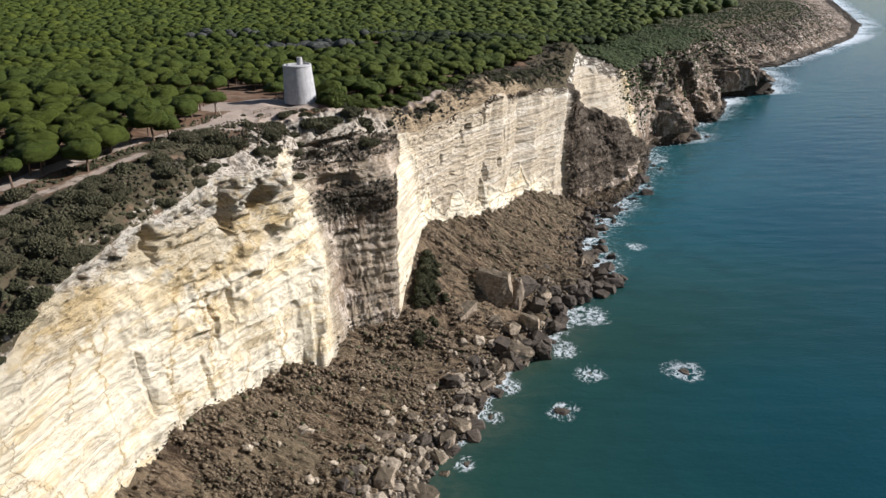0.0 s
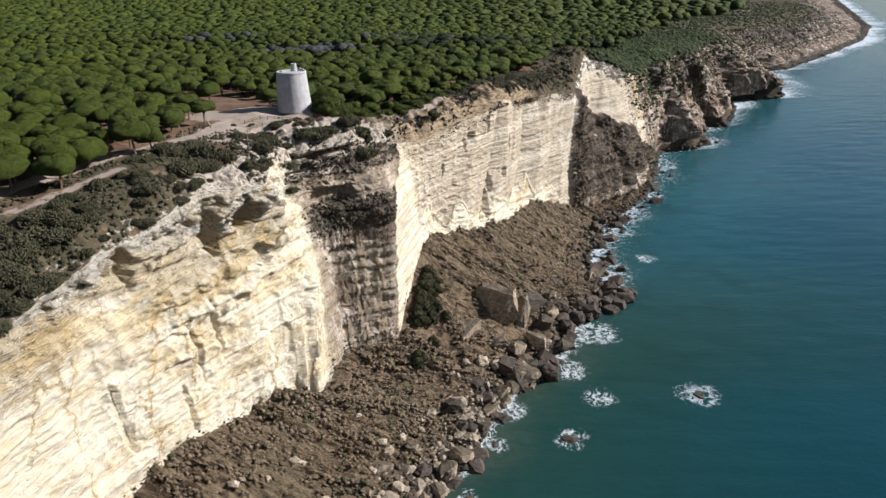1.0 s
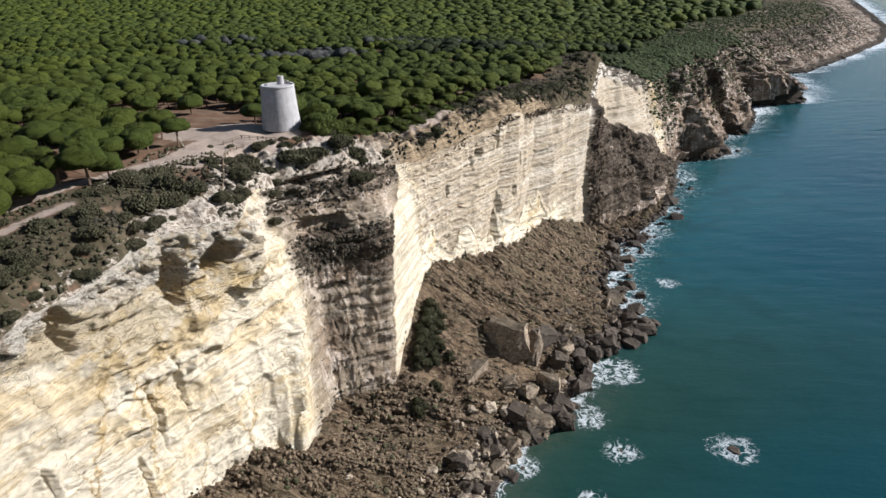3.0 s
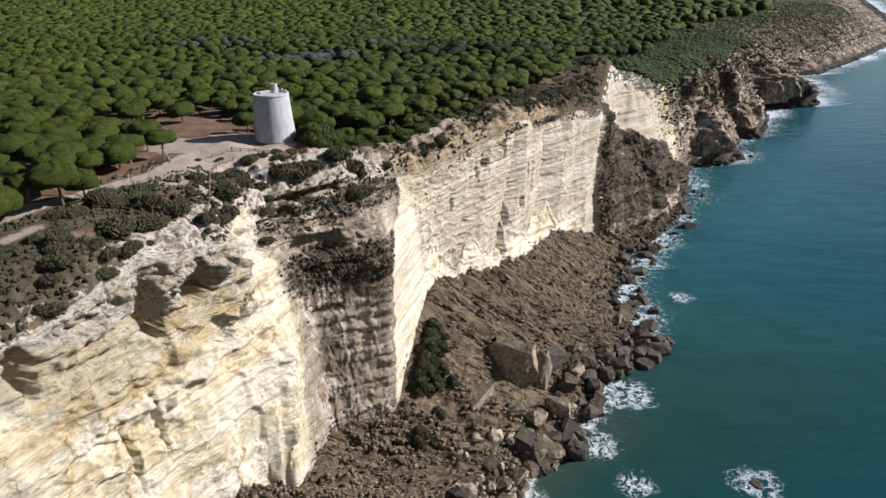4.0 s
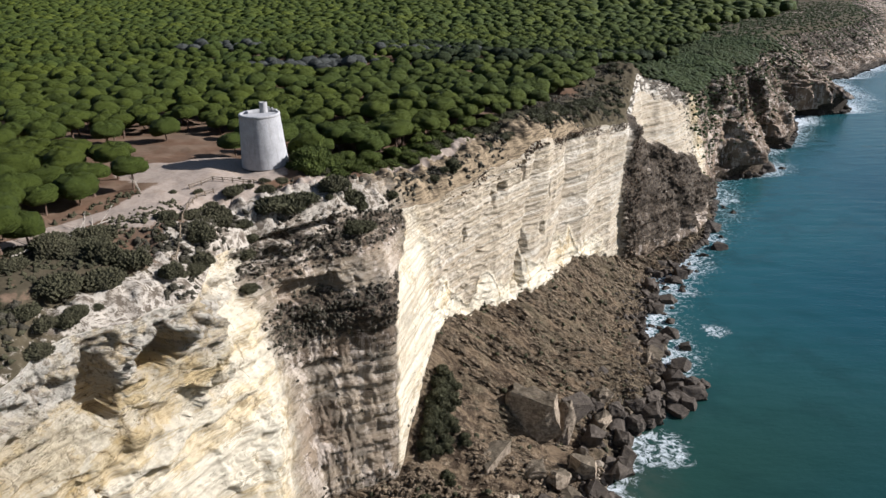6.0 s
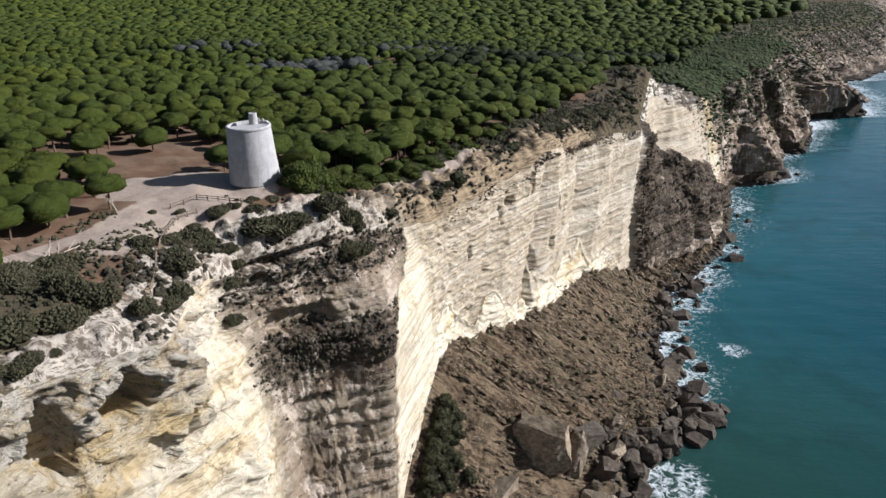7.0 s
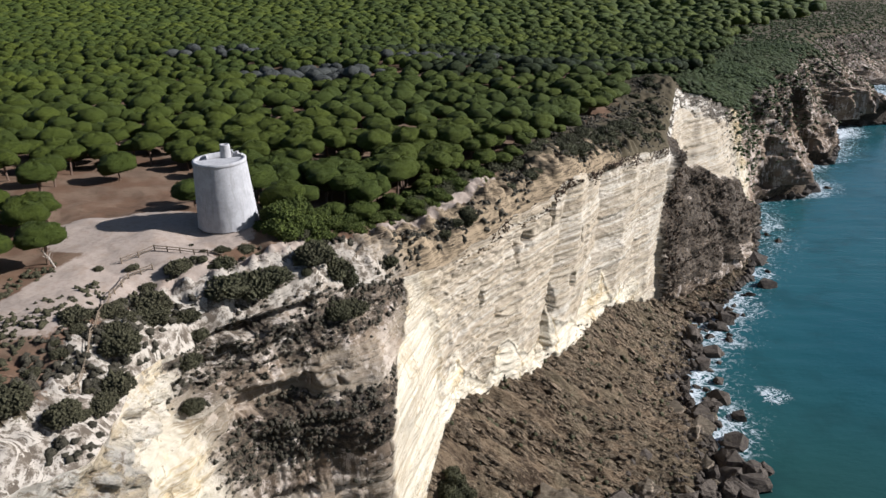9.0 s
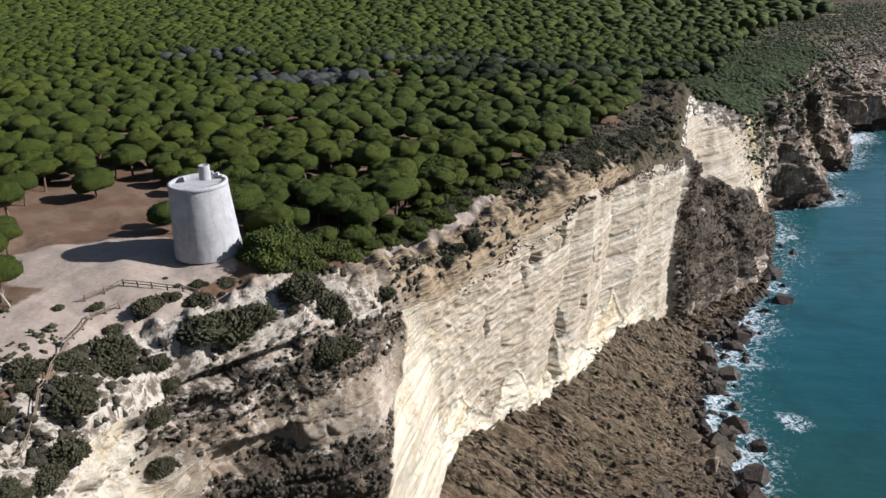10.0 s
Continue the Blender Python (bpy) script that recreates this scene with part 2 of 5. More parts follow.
def make_water():
    n = Nodes("sea_water", 0.12)
    n.b.inputs["IOR"].default_value = 1.33
    n.b.inputs["Specular IOR Level"].default_value = 0.5
    shallow, foam = n.attr("shallow"), n.attr("foam")
    c = n.mix(n.ramp(n.noise(n.place(), 0.012, 4, 0.55), 0.35, 0.65), (0.0032, 0.033, 0.043), (0.0038, 0.041, 0.053))
    # water colour brightened with distance, standing in for sky reflection and haze
    c = n.mix(shallow, c, n.mix(n.attr("far_sheen"), (0.0135, 0.0410, 0.0300), (0.019, 0.073, 0.076)))
    c = n.mix(n.math("MULTIPLY", n.attr("far_sheen"), 0.35), c, (0.010, 0.066, 0.088))
    c = n.mix(n.math("MULTIPLY", shallow, n.ramp(n.noise(n.place(), 0.05, 5, 0.6), 0.48, 0.66, 0, 0.35)), c, (0.0067, 0.0252, 0.0222))
    c = n.mix(n.math("MULTIPLY", n.attr("bottom"), n.ramp(n.noise(n.place(), 0.25, 5, 0.65), 0.35, 0.6, 0.35, 0.9)), c, (0.040, 0.056, 0.040))
    web = n.noise(n.place(), 0.36, 5, 0.58, 1.2)
    vein = n.math("SUBTRACT", 0.78, n.math("MULTIPLY", n.math("ABSOLUTE", n.math("SUBTRACT", n.noise(n.place(), 0.26, 3, 0.5, 1.6), 0.5)), 5.0))
    web = n.math("ADD", n.math("MULTIPLY", web, 0.62), n.math("MULTIPLY", n.math("MAXIMUM", vein, 0.0), 0.38))
    f = n.math("MULTIPLY", n.ramp(n.math("ADD", foam, n.math("MULTIPLY", n.math("SUBTRACT", web, 0.5), 1.7)), 0.32, 1.05, 0, 0.85), n.ramp(foam, 0.02, 0.2))
    n.put(n.b.inputs["Roughness"], n.math("ADD", n.math("MULTIPLY", f, 0.6), 0.12))
    swell = n.noise(n.place((0.35, 1.0, 1)), 0.12, 3, 0.5)
    chop = n.noise(n.place((0.6, 1.0, 1)), 0.8, 5, 0.6)
    n.bump(n.math("ADD", n.math("MULTIPLY", swell, 2.0), n.math("ADD", n.math("MULTIPLY", chop, 0.5), n.math("MULTIPLY", f, 0.4))), 0.34, 0.7)
    return n.done(n.mix(f, c, (0.74, 0.77, 0.78)))


def make_plaster():
    n = Nodes("lime_plaster", 0.9)
    a = n.noise(n.local(), 0.6, 6, 0.7)
    c = n.mix(n.ramp(a, 0.35, 0.65), (0.3096, 0.2967, 0.2881), (0.387, 0.3698, 0.3569))
    c = n.mix(n.ramp(n.noise(n.local((1, 1, 0.12)), 1.3, 5), 0.52, 0.7, 0, 0.55), c, (0.2236, 0.2107, 0.1978))
    c = n.mix(n.ramp(n.noise(n.local(), 2.5, 4), 0.6, 0.7, 0, 0.5), c, (0.2666, 0.2365, 0.2021))
    n.bump(n.noise(n.local(), 2.0, 6, 0.7), 0.5, 0.12)
    return n.done(c)


def make_wood(name="weathered_wood", tone=(0.20, 0.15, 0.10)):
    n = Nodes(name, 0.85)
    a = n.noise(n.local((3, 3, 0.6)), 2.0, 5, 0.6)
    n.bump(a, 0.5, 0.05)
    return n.done(n.mix(n.ramp(a, 0.35, 0.65), tuple(v * 0.55 for v in tone), tone))


M_CLIFF, M_SCREE, M_GROUND, M_WATER = make_cliff(), make_scree(), make_ground(), make_water()
M_DARK_ROCK, M_PALE_ROCK = make_boulder("wet_boulder", True), make_boulder("pale_boulder", False)
M_RUBBLE = make_boulder("pale_rubble_stone", False, 0.1)
M_PINE = make_leaf("pine_needles", (0.021, 0.030, 0.0045), (0.076, 0.090, 0.0095), (0.025, 0.038, 0.0068))
M_GREEN = make_leaf("green_juniper_leaves", (0.030, 0.042, 0.0085), (0.098, 0.120, 0.023), (0.060, 0.070, 0.017), 0.5)
M_BUSH = make_leaf("juniper_leaves", (0.034, 0.034, 0.017), (0.098, 0.094, 0.048), (0.082, 0.070, 0.042), 0.5)
M_GREY = make_leaf("grey_needles", (0.034, 0.036, 0.030), (0.072, 0.073, 0.064), (0.052, 0.054, 0.046))
M_OAK = make_leaf("oak_leaves", (0.010, 0.0155, 0.0045), (0.031, 0.040, 0.010), (0.016, 0.021, 0.008))
M_HILL = make_leaf("hill_leaves", (0.017, 0.027, 0.008), (0.052, 0.068, 0.019), (0.042, 0.046, 0.018), 0.5)
M_DRY = make_leaf("dry_scrub", (0.085, 0.063, 0.041), (0.29, 0.213, 0.137), (0.150, 0.117, 0.074), 0.5)
M_LEDGE = make_leaf("ledge_leaves", (0.030, 0.027, 0.018), (0.115, 0.098, 0.070), (0.060, 0.053, 0.034), 0.5)
M_BROWN = make_leaf("brown_scrub", (0.026, 0.016, 0.010), (0.110, 0.070, 0.041), (0.058, 0.040, 0.023), 0.5)
M_PLASTER, M_WOOD, M_BARK = make_plaster(), make_wood(), make_wood("pine_bark", (0.17, 0.11, 0.075))


# ---- helpers of this scene ----
def hash01(i, j, k):
    h = (i * 374761393 + j * 668265263 + k * 2147483647 + 1442695) & 0xFFFFFFFF
    h = ((h ^ (h >> 13)) * 1274126177) & 0xFFFFFFFF
    h = ((h ^ (h >> 16)) * 2246822519) & 0xFFFFFFFF
    return (h ^ (h >> 15)).astype(np.float64) / 4294967295.0


def vnoise(x, y, z):
    """Value noise on arrays, -1 to 1."""
    x, y, z = np.broadcast_arrays(np.asarray(x, float), np.asarray(y, float), np.asarray(z, float))
    i, j, k = (np.floor(v).astype(np.int64) for v in (x, y, z))
    u, v, w = (a - np.floor(a) for a in (x, y, z))
    u, v, w = (a * a * (3 - 2 * a) for a in (u, v, w))
    total = 0
    for a in (0, 1):
        for b in (0, 1):
            for c in (0, 1):
                total = total + hash01(i + a, j + b, k + c) * (u if a else 1 - u) * (v if b else 1 - v) * (w if c else 1 - w)
    return total * 2 - 1


def fbm(x, y, z, octaves=4, gain=0.5):
    out, amp = 0, 1.0
    for o in range(octaves):
        out = out + amp * vnoise(x * 2 ** o + 17 * o, y * 2 ** o + 5 * o, z * 2 ** o + 31 * o)
        amp *= gain
    return out


def smooth(a, lo, hi):
    t = np.clip((a - lo) / (hi - lo), 0, 1)
    return t * t * (3 - 2 * t)


def mesh_object(name, verts, faces, material, parent=None, flat=True):
    me = bpy.data.meshes.new(name)
    me.from_pydata([tuple(v) for v in verts], [], faces)
    me.materials.append(material)
    if not flat:
        me.shade_smooth()
    ob = new(name, me)
    ob.parent = parent
    return ob


def part(name, bm, material, parent, label=""):
    me = bpy.data.meshes.new(name)
    bm.to_mesh(me)
    bm.free()
    me.materials.append(material)
    ob = new(name, me)
    ob.parent = parent
    return tagged(ob, label)


def sheet(name, pts, material, attrs, flat=False):
    """A grid of points (rows, columns, 3) as one mesh with float attributes."""
    r, c, _ = pts.shape
    ids = np.arange(r * c).reshape(r, c)
    quads = np.stack([ids[:-1, :-1], ids[:-1, 1:], ids[1:, 1:], ids[1:, :-1]], -1).reshape(-1, 4)
    me = bpy.data.meshes.new(name)
    me.vertices.add(r * c), me.loops.add(quads.size), me.polygons.add(len(quads))
    me.vertices.foreach_set("co", pts.reshape(-1).astype(np.float32))
    me.loops.foreach_set("vertex_index", quads.reshape(-1).astype(np.int32))
    me.polygons.foreach_set("loop_start", np.arange(0, quads.size, 4, dtype=np.int32))
    for key, value in attrs.items():
        layer = me.attributes.new(key, "FLOAT", "POINT")
        layer.data.foreach_set("value", np.broadcast_to(value, (r, c)).reshape(-1).astype(np.float32))
    me.update(calc_edges=True)
    me.materials.append(material)
    if not flat:
        me.shade_smooth()
    return new(name, me), quads


# ---- the coast, from near to far ----
# each row: a point of the edge, of the ledge below it, of the foot and of the waterline
COAST = (
    ((-130, -160, 62), (-127, -158, 52), (-112, -155, 26), (-72, -150)),
    ((-100, 20, 64), (-98, 22, 52), (-90, 22, 27), (-48, 20)),
    ((-79, 90, 72), (-81, 88, 53), (-78, 92, 28), (-30, 88)),
    ((-73, 112, 82), (-74, 116, 54), (-74, 119, 28.5), (-20, 120)),
    ((-69, 131, 83), (-67.5, 134, 55), (-66, 136, 28.5), (-12, 138)),
    ((-60, 153, 85.5), (-57.8, 152, 57), (-58.5, 156, 25.5), (-4, 156)),
    ((-50, 169, 82.5), (-49.2, 168, 56), (-49.5, 168, 21), (6, 174)),
    ((-52, 184, 83.5), (-44, 182, 56), (-43.3, 168, 19), (10, 186)),
    ((-50, 199, 82), (-41.3, 194.5, 59), (-38.5, 186, 21), (14, 196)),
    ((-36, 212, 84), (-33, 199, 62), (-31.5, 191.5, 21), (25, 204)),
    ((-27, 222, 80.5), (-21.6, 201.5, 63), (-22.6, 195, 23), (29, 215)),
    ((-21.2, 230.5, 76.5), (-18.2, 231, 62), (-17.5, 228, 38.5), (38, 232)),
    ((-12.5, 243, 76), (-12.2, 243.5, 62), (-13.5, 241.5, 40), (47, 247)),
    ((0.5, 267, 77.5), (1.5, 266, 61), (3.5, 263, 32.5), (58, 268)),
    ((14, 286, 80), (15.5, 287, 58), (16, 284, 28), (56, 295)),
    ((26, 308, 77), (28, 308, 52), (30, 309, 29), (63, 322)),
    ((53.5, 350, 70.5), (52, 347, 42), (53, 344, 11), (74, 350)),
    ((60, 382, 75), (59, 366, 54), (58, 352, 8), (80, 355)),
    ((67, 402, 83), (70, 390, 51), (76, 367, 6), (86, 365)),
    ((84, 418, 76), (93, 398, 37), (95, 386, 5), (100, 386)),
    ((103, 436, 66), (110, 428, 32), (113, 424, 5), (120, 428)),
    ((116, 462, 65), (123, 458, 36), (125, 455, 4), (126, 457)),
    ((126, 486, 66), (136, 486, 36), (139, 492, 5), (141, 493)),
    ((138, 500, 66), (156, 500, 36), (166, 502, 9), (169, 501)),
    ((148, 513, 65), (166, 514, 36), (177, 516, 9), (180, 516)),
    ((158, 548, 62), (174, 548, 32), (186, 550, 5), (190, 551)),
    ((168, 573, 60), (182, 571, 30), (194, 573, 5), (197, 574)),
    ((182, 582, 60), (200, 572, 32), (212, 570, 9), (215, 569)),
    ((200, 620, 58), (220, 612, 28), (229, 606, 5), (233, 606)),
    ((212, 650, 57), (232, 650, 28), (242, 648, 4), (248, 648)),
    ((222, 674, 56), (246, 677, 30), (257, 682, 4), (262, 683)),
    ((236, 692, 55), (272, 688, 36), (294, 685, 14), (298, 684)),
    ((252, 704, 54), (287, 698, 34), (308, 690, 14), (312, 689)),
    ((268, 760, 52), (305, 755, 26), (330, 746, 5), (334, 745)),
    ((290, 820, 50), (328, 815, 22), (345, 811, 3), (352, 810)),
    ((318, 872, 49), (344, 868, 20), (356, 864, 3), (363, 864)),
    ((345, 900, 48), (374, 892, 22), (392, 872, 4), (397, 870)),
    ((400, 960, 45), (430, 945, 20), (446, 936, 4), (452, 934)),
    ((470, 1040, 42), (500, 1025, 18), (515, 1010, 4), (522, 1008)),
    ((560, 1180, 40), (600, 1165, 17), (632, 1150, 4), (640, 1150)),
    ((640, 1370, 38), (690, 1365, 16), (745, 1357, 3), (765, 1357)),
    ((1400, 3300, 38), (1480, 3300, 16), (1560, 3300, 3), (1600, 3300)))
EDGE, LEDGE, FOOT, SHORE = (np.array([row[k] for row in COAST], float) for k in range(4))

seg = np.linalg.norm(np.diff(EDGE[:, :2], axis=0), axis=1)
arc = np.r_[0, np.cumsum(seg)]


def arc_at(y):
    return float(np.interp(y, EDGE[:, 1], arc))


def steps():
    """Stations along the edge: close together where the camera passes near, wider far away."""
    out, a = [], 0.0
    while a < arc[-1]:
        out.append(a)
        y = float(np.interp(a, arc, EDGE[:, 1]))
        a += 0.42 if 92 < y < 250 else 0.6 if 85 < y < 340 else 1.2 if 60 < y < 440 else 1.6 if 0 < y < 720 else 5 if 0 < y < 1400 else 14 if 0 < y < 2200 else 40
    return np.array(out)


S = steps()


def line(points, window=3.0):
    """A control line at all stations, corners rounded over about the window in metres."""
    offs = np.linspace(-window, window, 9)
    wts = 1 - np.abs(offs) / (window * 1.15)
    return sum(w * np.stack([np.interp(S + o, arc, points[:, k]) for k in range(points.shape[1])], 1) for o, w in zip(offs, wts)) / wts.sum()


E, L, F, W = line(EDGE, 3.5), line(LEDGE, 3.0), line(FOOT, 2.5), line(SHORE, 3.5)
E[:, 0] += 1.2 * fbm(S * 0.10, 1.3, 0, 4) * smooth(E[:, 1], 60, 100)
E[:, 2] += 1.0 * fbm(S * 0.12, 7.1, 0, 4)
F[:, 2] += 1.6 * fbm(S * 0.09, 3.7, 0, 4) + 1.1 * fbm(S * 0.45, 4.9, 0, 2)
W[:, 0] += 2.5 * fbm(S * 0.08, 9.7, 0, 4)


def normals(points, window):
    wide = line(points, window)
    d = np.gradient(wide[:, :2], axis=0)
    d /= np.linalg.norm(d, axis=1)[:, None]
    return np.stack([d[:, 1], -d[:, 0]], 1)


NE = normals(EDGE[:, :2], 14)
EZ_WIDE = line(EDGE[:, 2:3], 60)[:, 0]

# inland: the plateau, rising gently from the edge
INLAND = np.r_[np.arange(0.0, 60.0, 0.8), 60 + np.cumsum(np.geomspace(1.5, 420, 56))]
FAR_IN = np.array((-0.93, 0.37))
d = INLAND[None, :, None]
turn = smooth(d, 2, 60)
way = -NE[:, None, :] * (1 - turn) + FAR_IN * turn
way /= np.linalg.norm(way, axis=2)[:, :, None]
plan = E[:, None, :2] + d * way
dz = INLAND[None, :]
base = E[:, 2:3] * (1 - smooth(dz, 0, 30)) + EZ_WIDE[:, None] * smooth(dz, 0, 30)
bank = np.interp(E[:, 1], (170, 182, 200, 210, 218, 229, 240, 252, 268, 290, 330, 420, 440), (0, 3.0, 3.0, 0, 2.0, 9.0, 3.5, 5.0, 6.0, 5.0, 3.0, 1.5, 0))[:, None]
rise = 7.5 * (1 - np.exp(-dz / 9)) + 7.0 * (1 - np.exp(-dz / 220)) + bank * (1 - np.exp(-dz / 2.0)) * np.exp(-dz / 9)
pz = base + rise + 0.5 * fbm(plan[:, :, 0] * 0.12, plan[:, :, 1] * 0.12, 0, 4) * smooth(dz, 0.2, 4) + (0.75 + 0.5 * smooth(E[:, 1:2], 180, 195)) * fbm(plan[:, :, 0] * 0.5, plan[:, :, 1] * 0.5, 2, 4) * smooth(dz, 0.1, 1.5) * (1 - smooth(dz, 7, 15)) * (1 - smooth(E[:, 1:2], 430, 520)) + 60 * smooth(dz, 1200, 4000) + 4 * vnoise(plan[:, :, 0] * 0.006, plan[:, :, 1] * 0.006, 3) * smooth(dz, 60, 300)
pz = pz + 1.3 * np.exp(-(np.hypot(plan[:, :, 0] + 62, plan[:, :, 1] - 224) / 22) ** 2) * smooth(dz, 4, 16)
PLATEAU = np.concatenate([plan, pz[:, :, None]], 2)

# the face: from the edge over the ledge line to the foot
NF1, NF2 = 66, 84
t1, t2 = np.linspace(0, 1, NF1)[None, :, None], np.linspace(0, 1, NF2)[None, 1:, None]
FACE = np.concatenate([E[:, None] * (1 - t1) + L[:, None] * t1, L[:, None] * (1 - t2) + F[:, None] * t2], 1)
NEAR = smooth(S, arc_at(60), arc_at(90)) * (1 - smooth(S, arc_at(420), arc_at(520)))
a, z = S[:, None], FACE[:, :, 2]
col = np.linspace(0, 1, FACE.shape[1])[None, :]
hold = smooth(col, 0.0, 0.05) * (1 - smooth(col, 0.96, 1.0))
# beds that stand out or fall back, vertical gullies, broken blocks and the cracks between them
def cells(x, y, seed):
    """Cells of random size on arrays: a random value of the nearest one, and how far its border is."""
    i0, j0 = np.floor(x).astype(np.int64), np.floor(y).astype(np.int64)
    f1, f2, val = np.full(x.shape, 9.0), np.full(x.shape, 9.0), np.zeros(x.shape)
    for di in (-1, 0, 1):
        for dj in (-1, 0, 1):
            i, j, k = i0 + di, j0 + dj, np.full(x.shape, seed, np.int64)
            dist = np.hypot(i + hash01(i, j, k) - x, j + hash01(i, j, k + 7) - y)
            closer = dist < f1
            f2 = np.where(closer, f1, np.minimum(f2, dist))
            val = np.where(closer, hash01(i, j, k + 13), val)
            f1 = np.minimum(f1, dist)
    return val * 2 - 1, f2 - f1


def scoops(x, y, seed):
    """Rounded hollows side by side with sharp ridges between: 0 in the middle of each, 1 on its border."""
    i0, j0 = np.floor(x).astype(np.int64), np.floor(y).astype(np.int64)
    f1 = np.full(x.shape, 9.0)
    for di in (-1, 0, 1):
        for dj in (-1, 0, 1):
            i, j, k = i0 + di, j0 + dj, np.full(x.shape, seed, np.int64)
            f1 = np.minimum(f1, np.hypot(i + hash01(i, j, k) - x, j + hash01(i, j, k + 7) - y))
    return np.minimum(f1 / 0.75, 1.0) ** 2


aa = np.broadcast_to(a, z.shape) + 1.5 * vnoise(a * 0.2, z * 0.2, 5)
zz = z + 1.2 * vnoise(a * 0.15, z * 0.15, 6)
c1, g1 = cells(aa / 11, zz / 6.0, 101)
c2, g2 = cells(aa / 4.2, zz / 2.3, 102)
c3, g3 = cells(aa / 1.9, zz / 1.1, 103)
yc = E[:, 1:2] + 6.6 * (1 - smooth(z, 62, 75)) * smooth(E[:, 1:2], 206, 222) * (1 - smooth(E[:, 1:2], 232, 246))      # the corner leans: its foot stands nearer
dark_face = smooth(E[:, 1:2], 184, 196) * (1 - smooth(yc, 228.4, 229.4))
second = smooth(yc, 230, 235) * (1 - smooth(E[:, 1:2], 428, 436))
crumbly = np.clip(0.8 * second * smooth(E[:, 1:2], 300, 385) * (1 - smooth(col, 0.05, 0.13)) + (1 - 0.35 * dark_face) * smooth(z + 2.5 * vnoise(a * 0.12, z * 0.1, 8) - 4 * (1 - smooth(E[:, 1:2], 140, 155)), 71.5, 79) * (1 - smooth(E[:, 1], 200, 236))[:, None] + 0.12 * smooth(vnoise(a * 0.05, z * 0.06, 8), 0.15, 0.5) * (1 - second), 0, 1)
slab = smooth(vnoise(a * 0.045, z * 0.06, 61) + 0.75 * (1 - smooth(z, 38, 66)), -0.1, 0.35)
bed = vnoise(a * 0.012, z * 0.55, 11) * 0.55 + vnoise(a * 0.03, z * 1.4, 12) * 0.35
gully = fbm(a * 0.07, z * 0.012, 21, 4) * 1.5 - 0.9 * smooth(vnoise(a * 0.16, z * 0.02, 22), 0.35, 0.8)
block = 0.45 * c1 * (1 - 0.6 * slab) + (0.22 - 0.18 * slab + 1.1 * crumbly) * c2 + (0.06 - 0.05 * slab + 1.0 * crumbly) * c3 + 0.6 * crumbly * vnoise(a * 1.7, z * 1.7, 27)
c4, g4 = cells(aa / 60, zz / 2.6, 104)
c5, g5 = cells(aa / 45, zz / 1.5, 105)
c6, g6 = cells(aa / 14, zz / 2.0, 107)
near_face = 1 - np.maximum(second, dark_face)
zb = z + 0.5 * vnoise(a * 0.02, z * 0.08, 33) + 0.03 * a


def strata(thick, long, seed):
    """Beds of one thickness: each stretch of each bed stands out or back by its own amount."""
    k = np.floor(zb / thick).astype(np.int64)
    o = np.zeros_like(k)
    g = np.floor(a / long + 9 * hash01(k, o, o + seed)).astype(np.int64)
    return hash01(k, g, o + seed + 1) * 2 - 1


b1, b2, b3 = strata(1.3, 28, 401), strata(3.1, 45, 402), strata(0.6, 12, 403)
ledge = dark_face * (0.6 * c4 - 0.4 * (1 - smooth(g4, 0.0, 0.25)) + 0.3 * c5 + 0.35 * b1 + 0.50 * b2 + 0.25 * b3) * (0.5 + 0.5 * smooth(z, 56, 66)) + second * (0.14 * b1 + (0.22 + 0.30 * smooth(E[:, 1:2], 360, 385)) * b2) + near_face * (1 - 0.6 * slab) * (0.30 * c6 + 0.30 * b1 + 0.40 * b2)
# hollows of three sizes worn into the near face, fewer on its smooth lower slabs
hollows = near_face * ((1.35 - 0.7 * slab) * (scoops(aa / 15, zz / 8.5, 501) - 0.45) + (0.95 - 0.9 * slab) * (scoops(aa / 7.0, zz / 3.2, 502) - 0.45) + (0.30 - 0.28 * slab) * (scoops(aa / 3.0, zz / 1.3, 503) - 0.45)) + second * (1 - 0.55 * smooth(E[:, 1:2], 262, 285)) * (0.55 * (scoops(aa / 5.5, zz / 1.7, 506) - 0.45) + 0.40 * (scoops(aa / 2.0, zz / 0.9, 507) - 0.45)) + dark_face * smooth(z, 60, 72) * (0.8 * (scoops(aa / 7.0, zz / 2.4, 504) - 0.45) + 0.35 * (scoops(aa / 1.9, zz / 1.2, 505) - 0.45))
# leaning panels of the long bedded face: each steps back or stands out from the next
lean = a - 0.42 * (z - 50) + 2.2 * vnoise(z * 0.09, a * 0.02, 28) + 0.7 * vnoise(z * 0.5, a * 0.05, 31)
PANELS = ((232, 0.0), (240, 0.5), (251, -0.6), (252.2, -2.0), (261, 0.2), (262.5, 0.9), (274, -0.6), (275.5, -2.4), (281, 1.2), (283, 1.8), (290, 0.3), (291.2, 1.0), (300.5, -2.0),
          (302, -5.0), (315.5, 1.5), (317, 2.4), (330, 0.2), (331.5, -1.6), (344, 0.8), (345.5, 1.5), (358, -0.2), (372, 0.5), (388, 0.0), (390, 1.4), (404, -1.0), (405.5, 0.6), (425, 0.0))
panel = 0.65 * second * np.interp(lean, [arc_at(p[0]) for p in PANELS], [p[1] for p in PANELS])
crack = 0.3 * (1 - smooth(g1, 0.0, 0.07)) + (0.1 + 0.5 * crumbly) * (1 - smooth(g2, 0.0, 0.14))
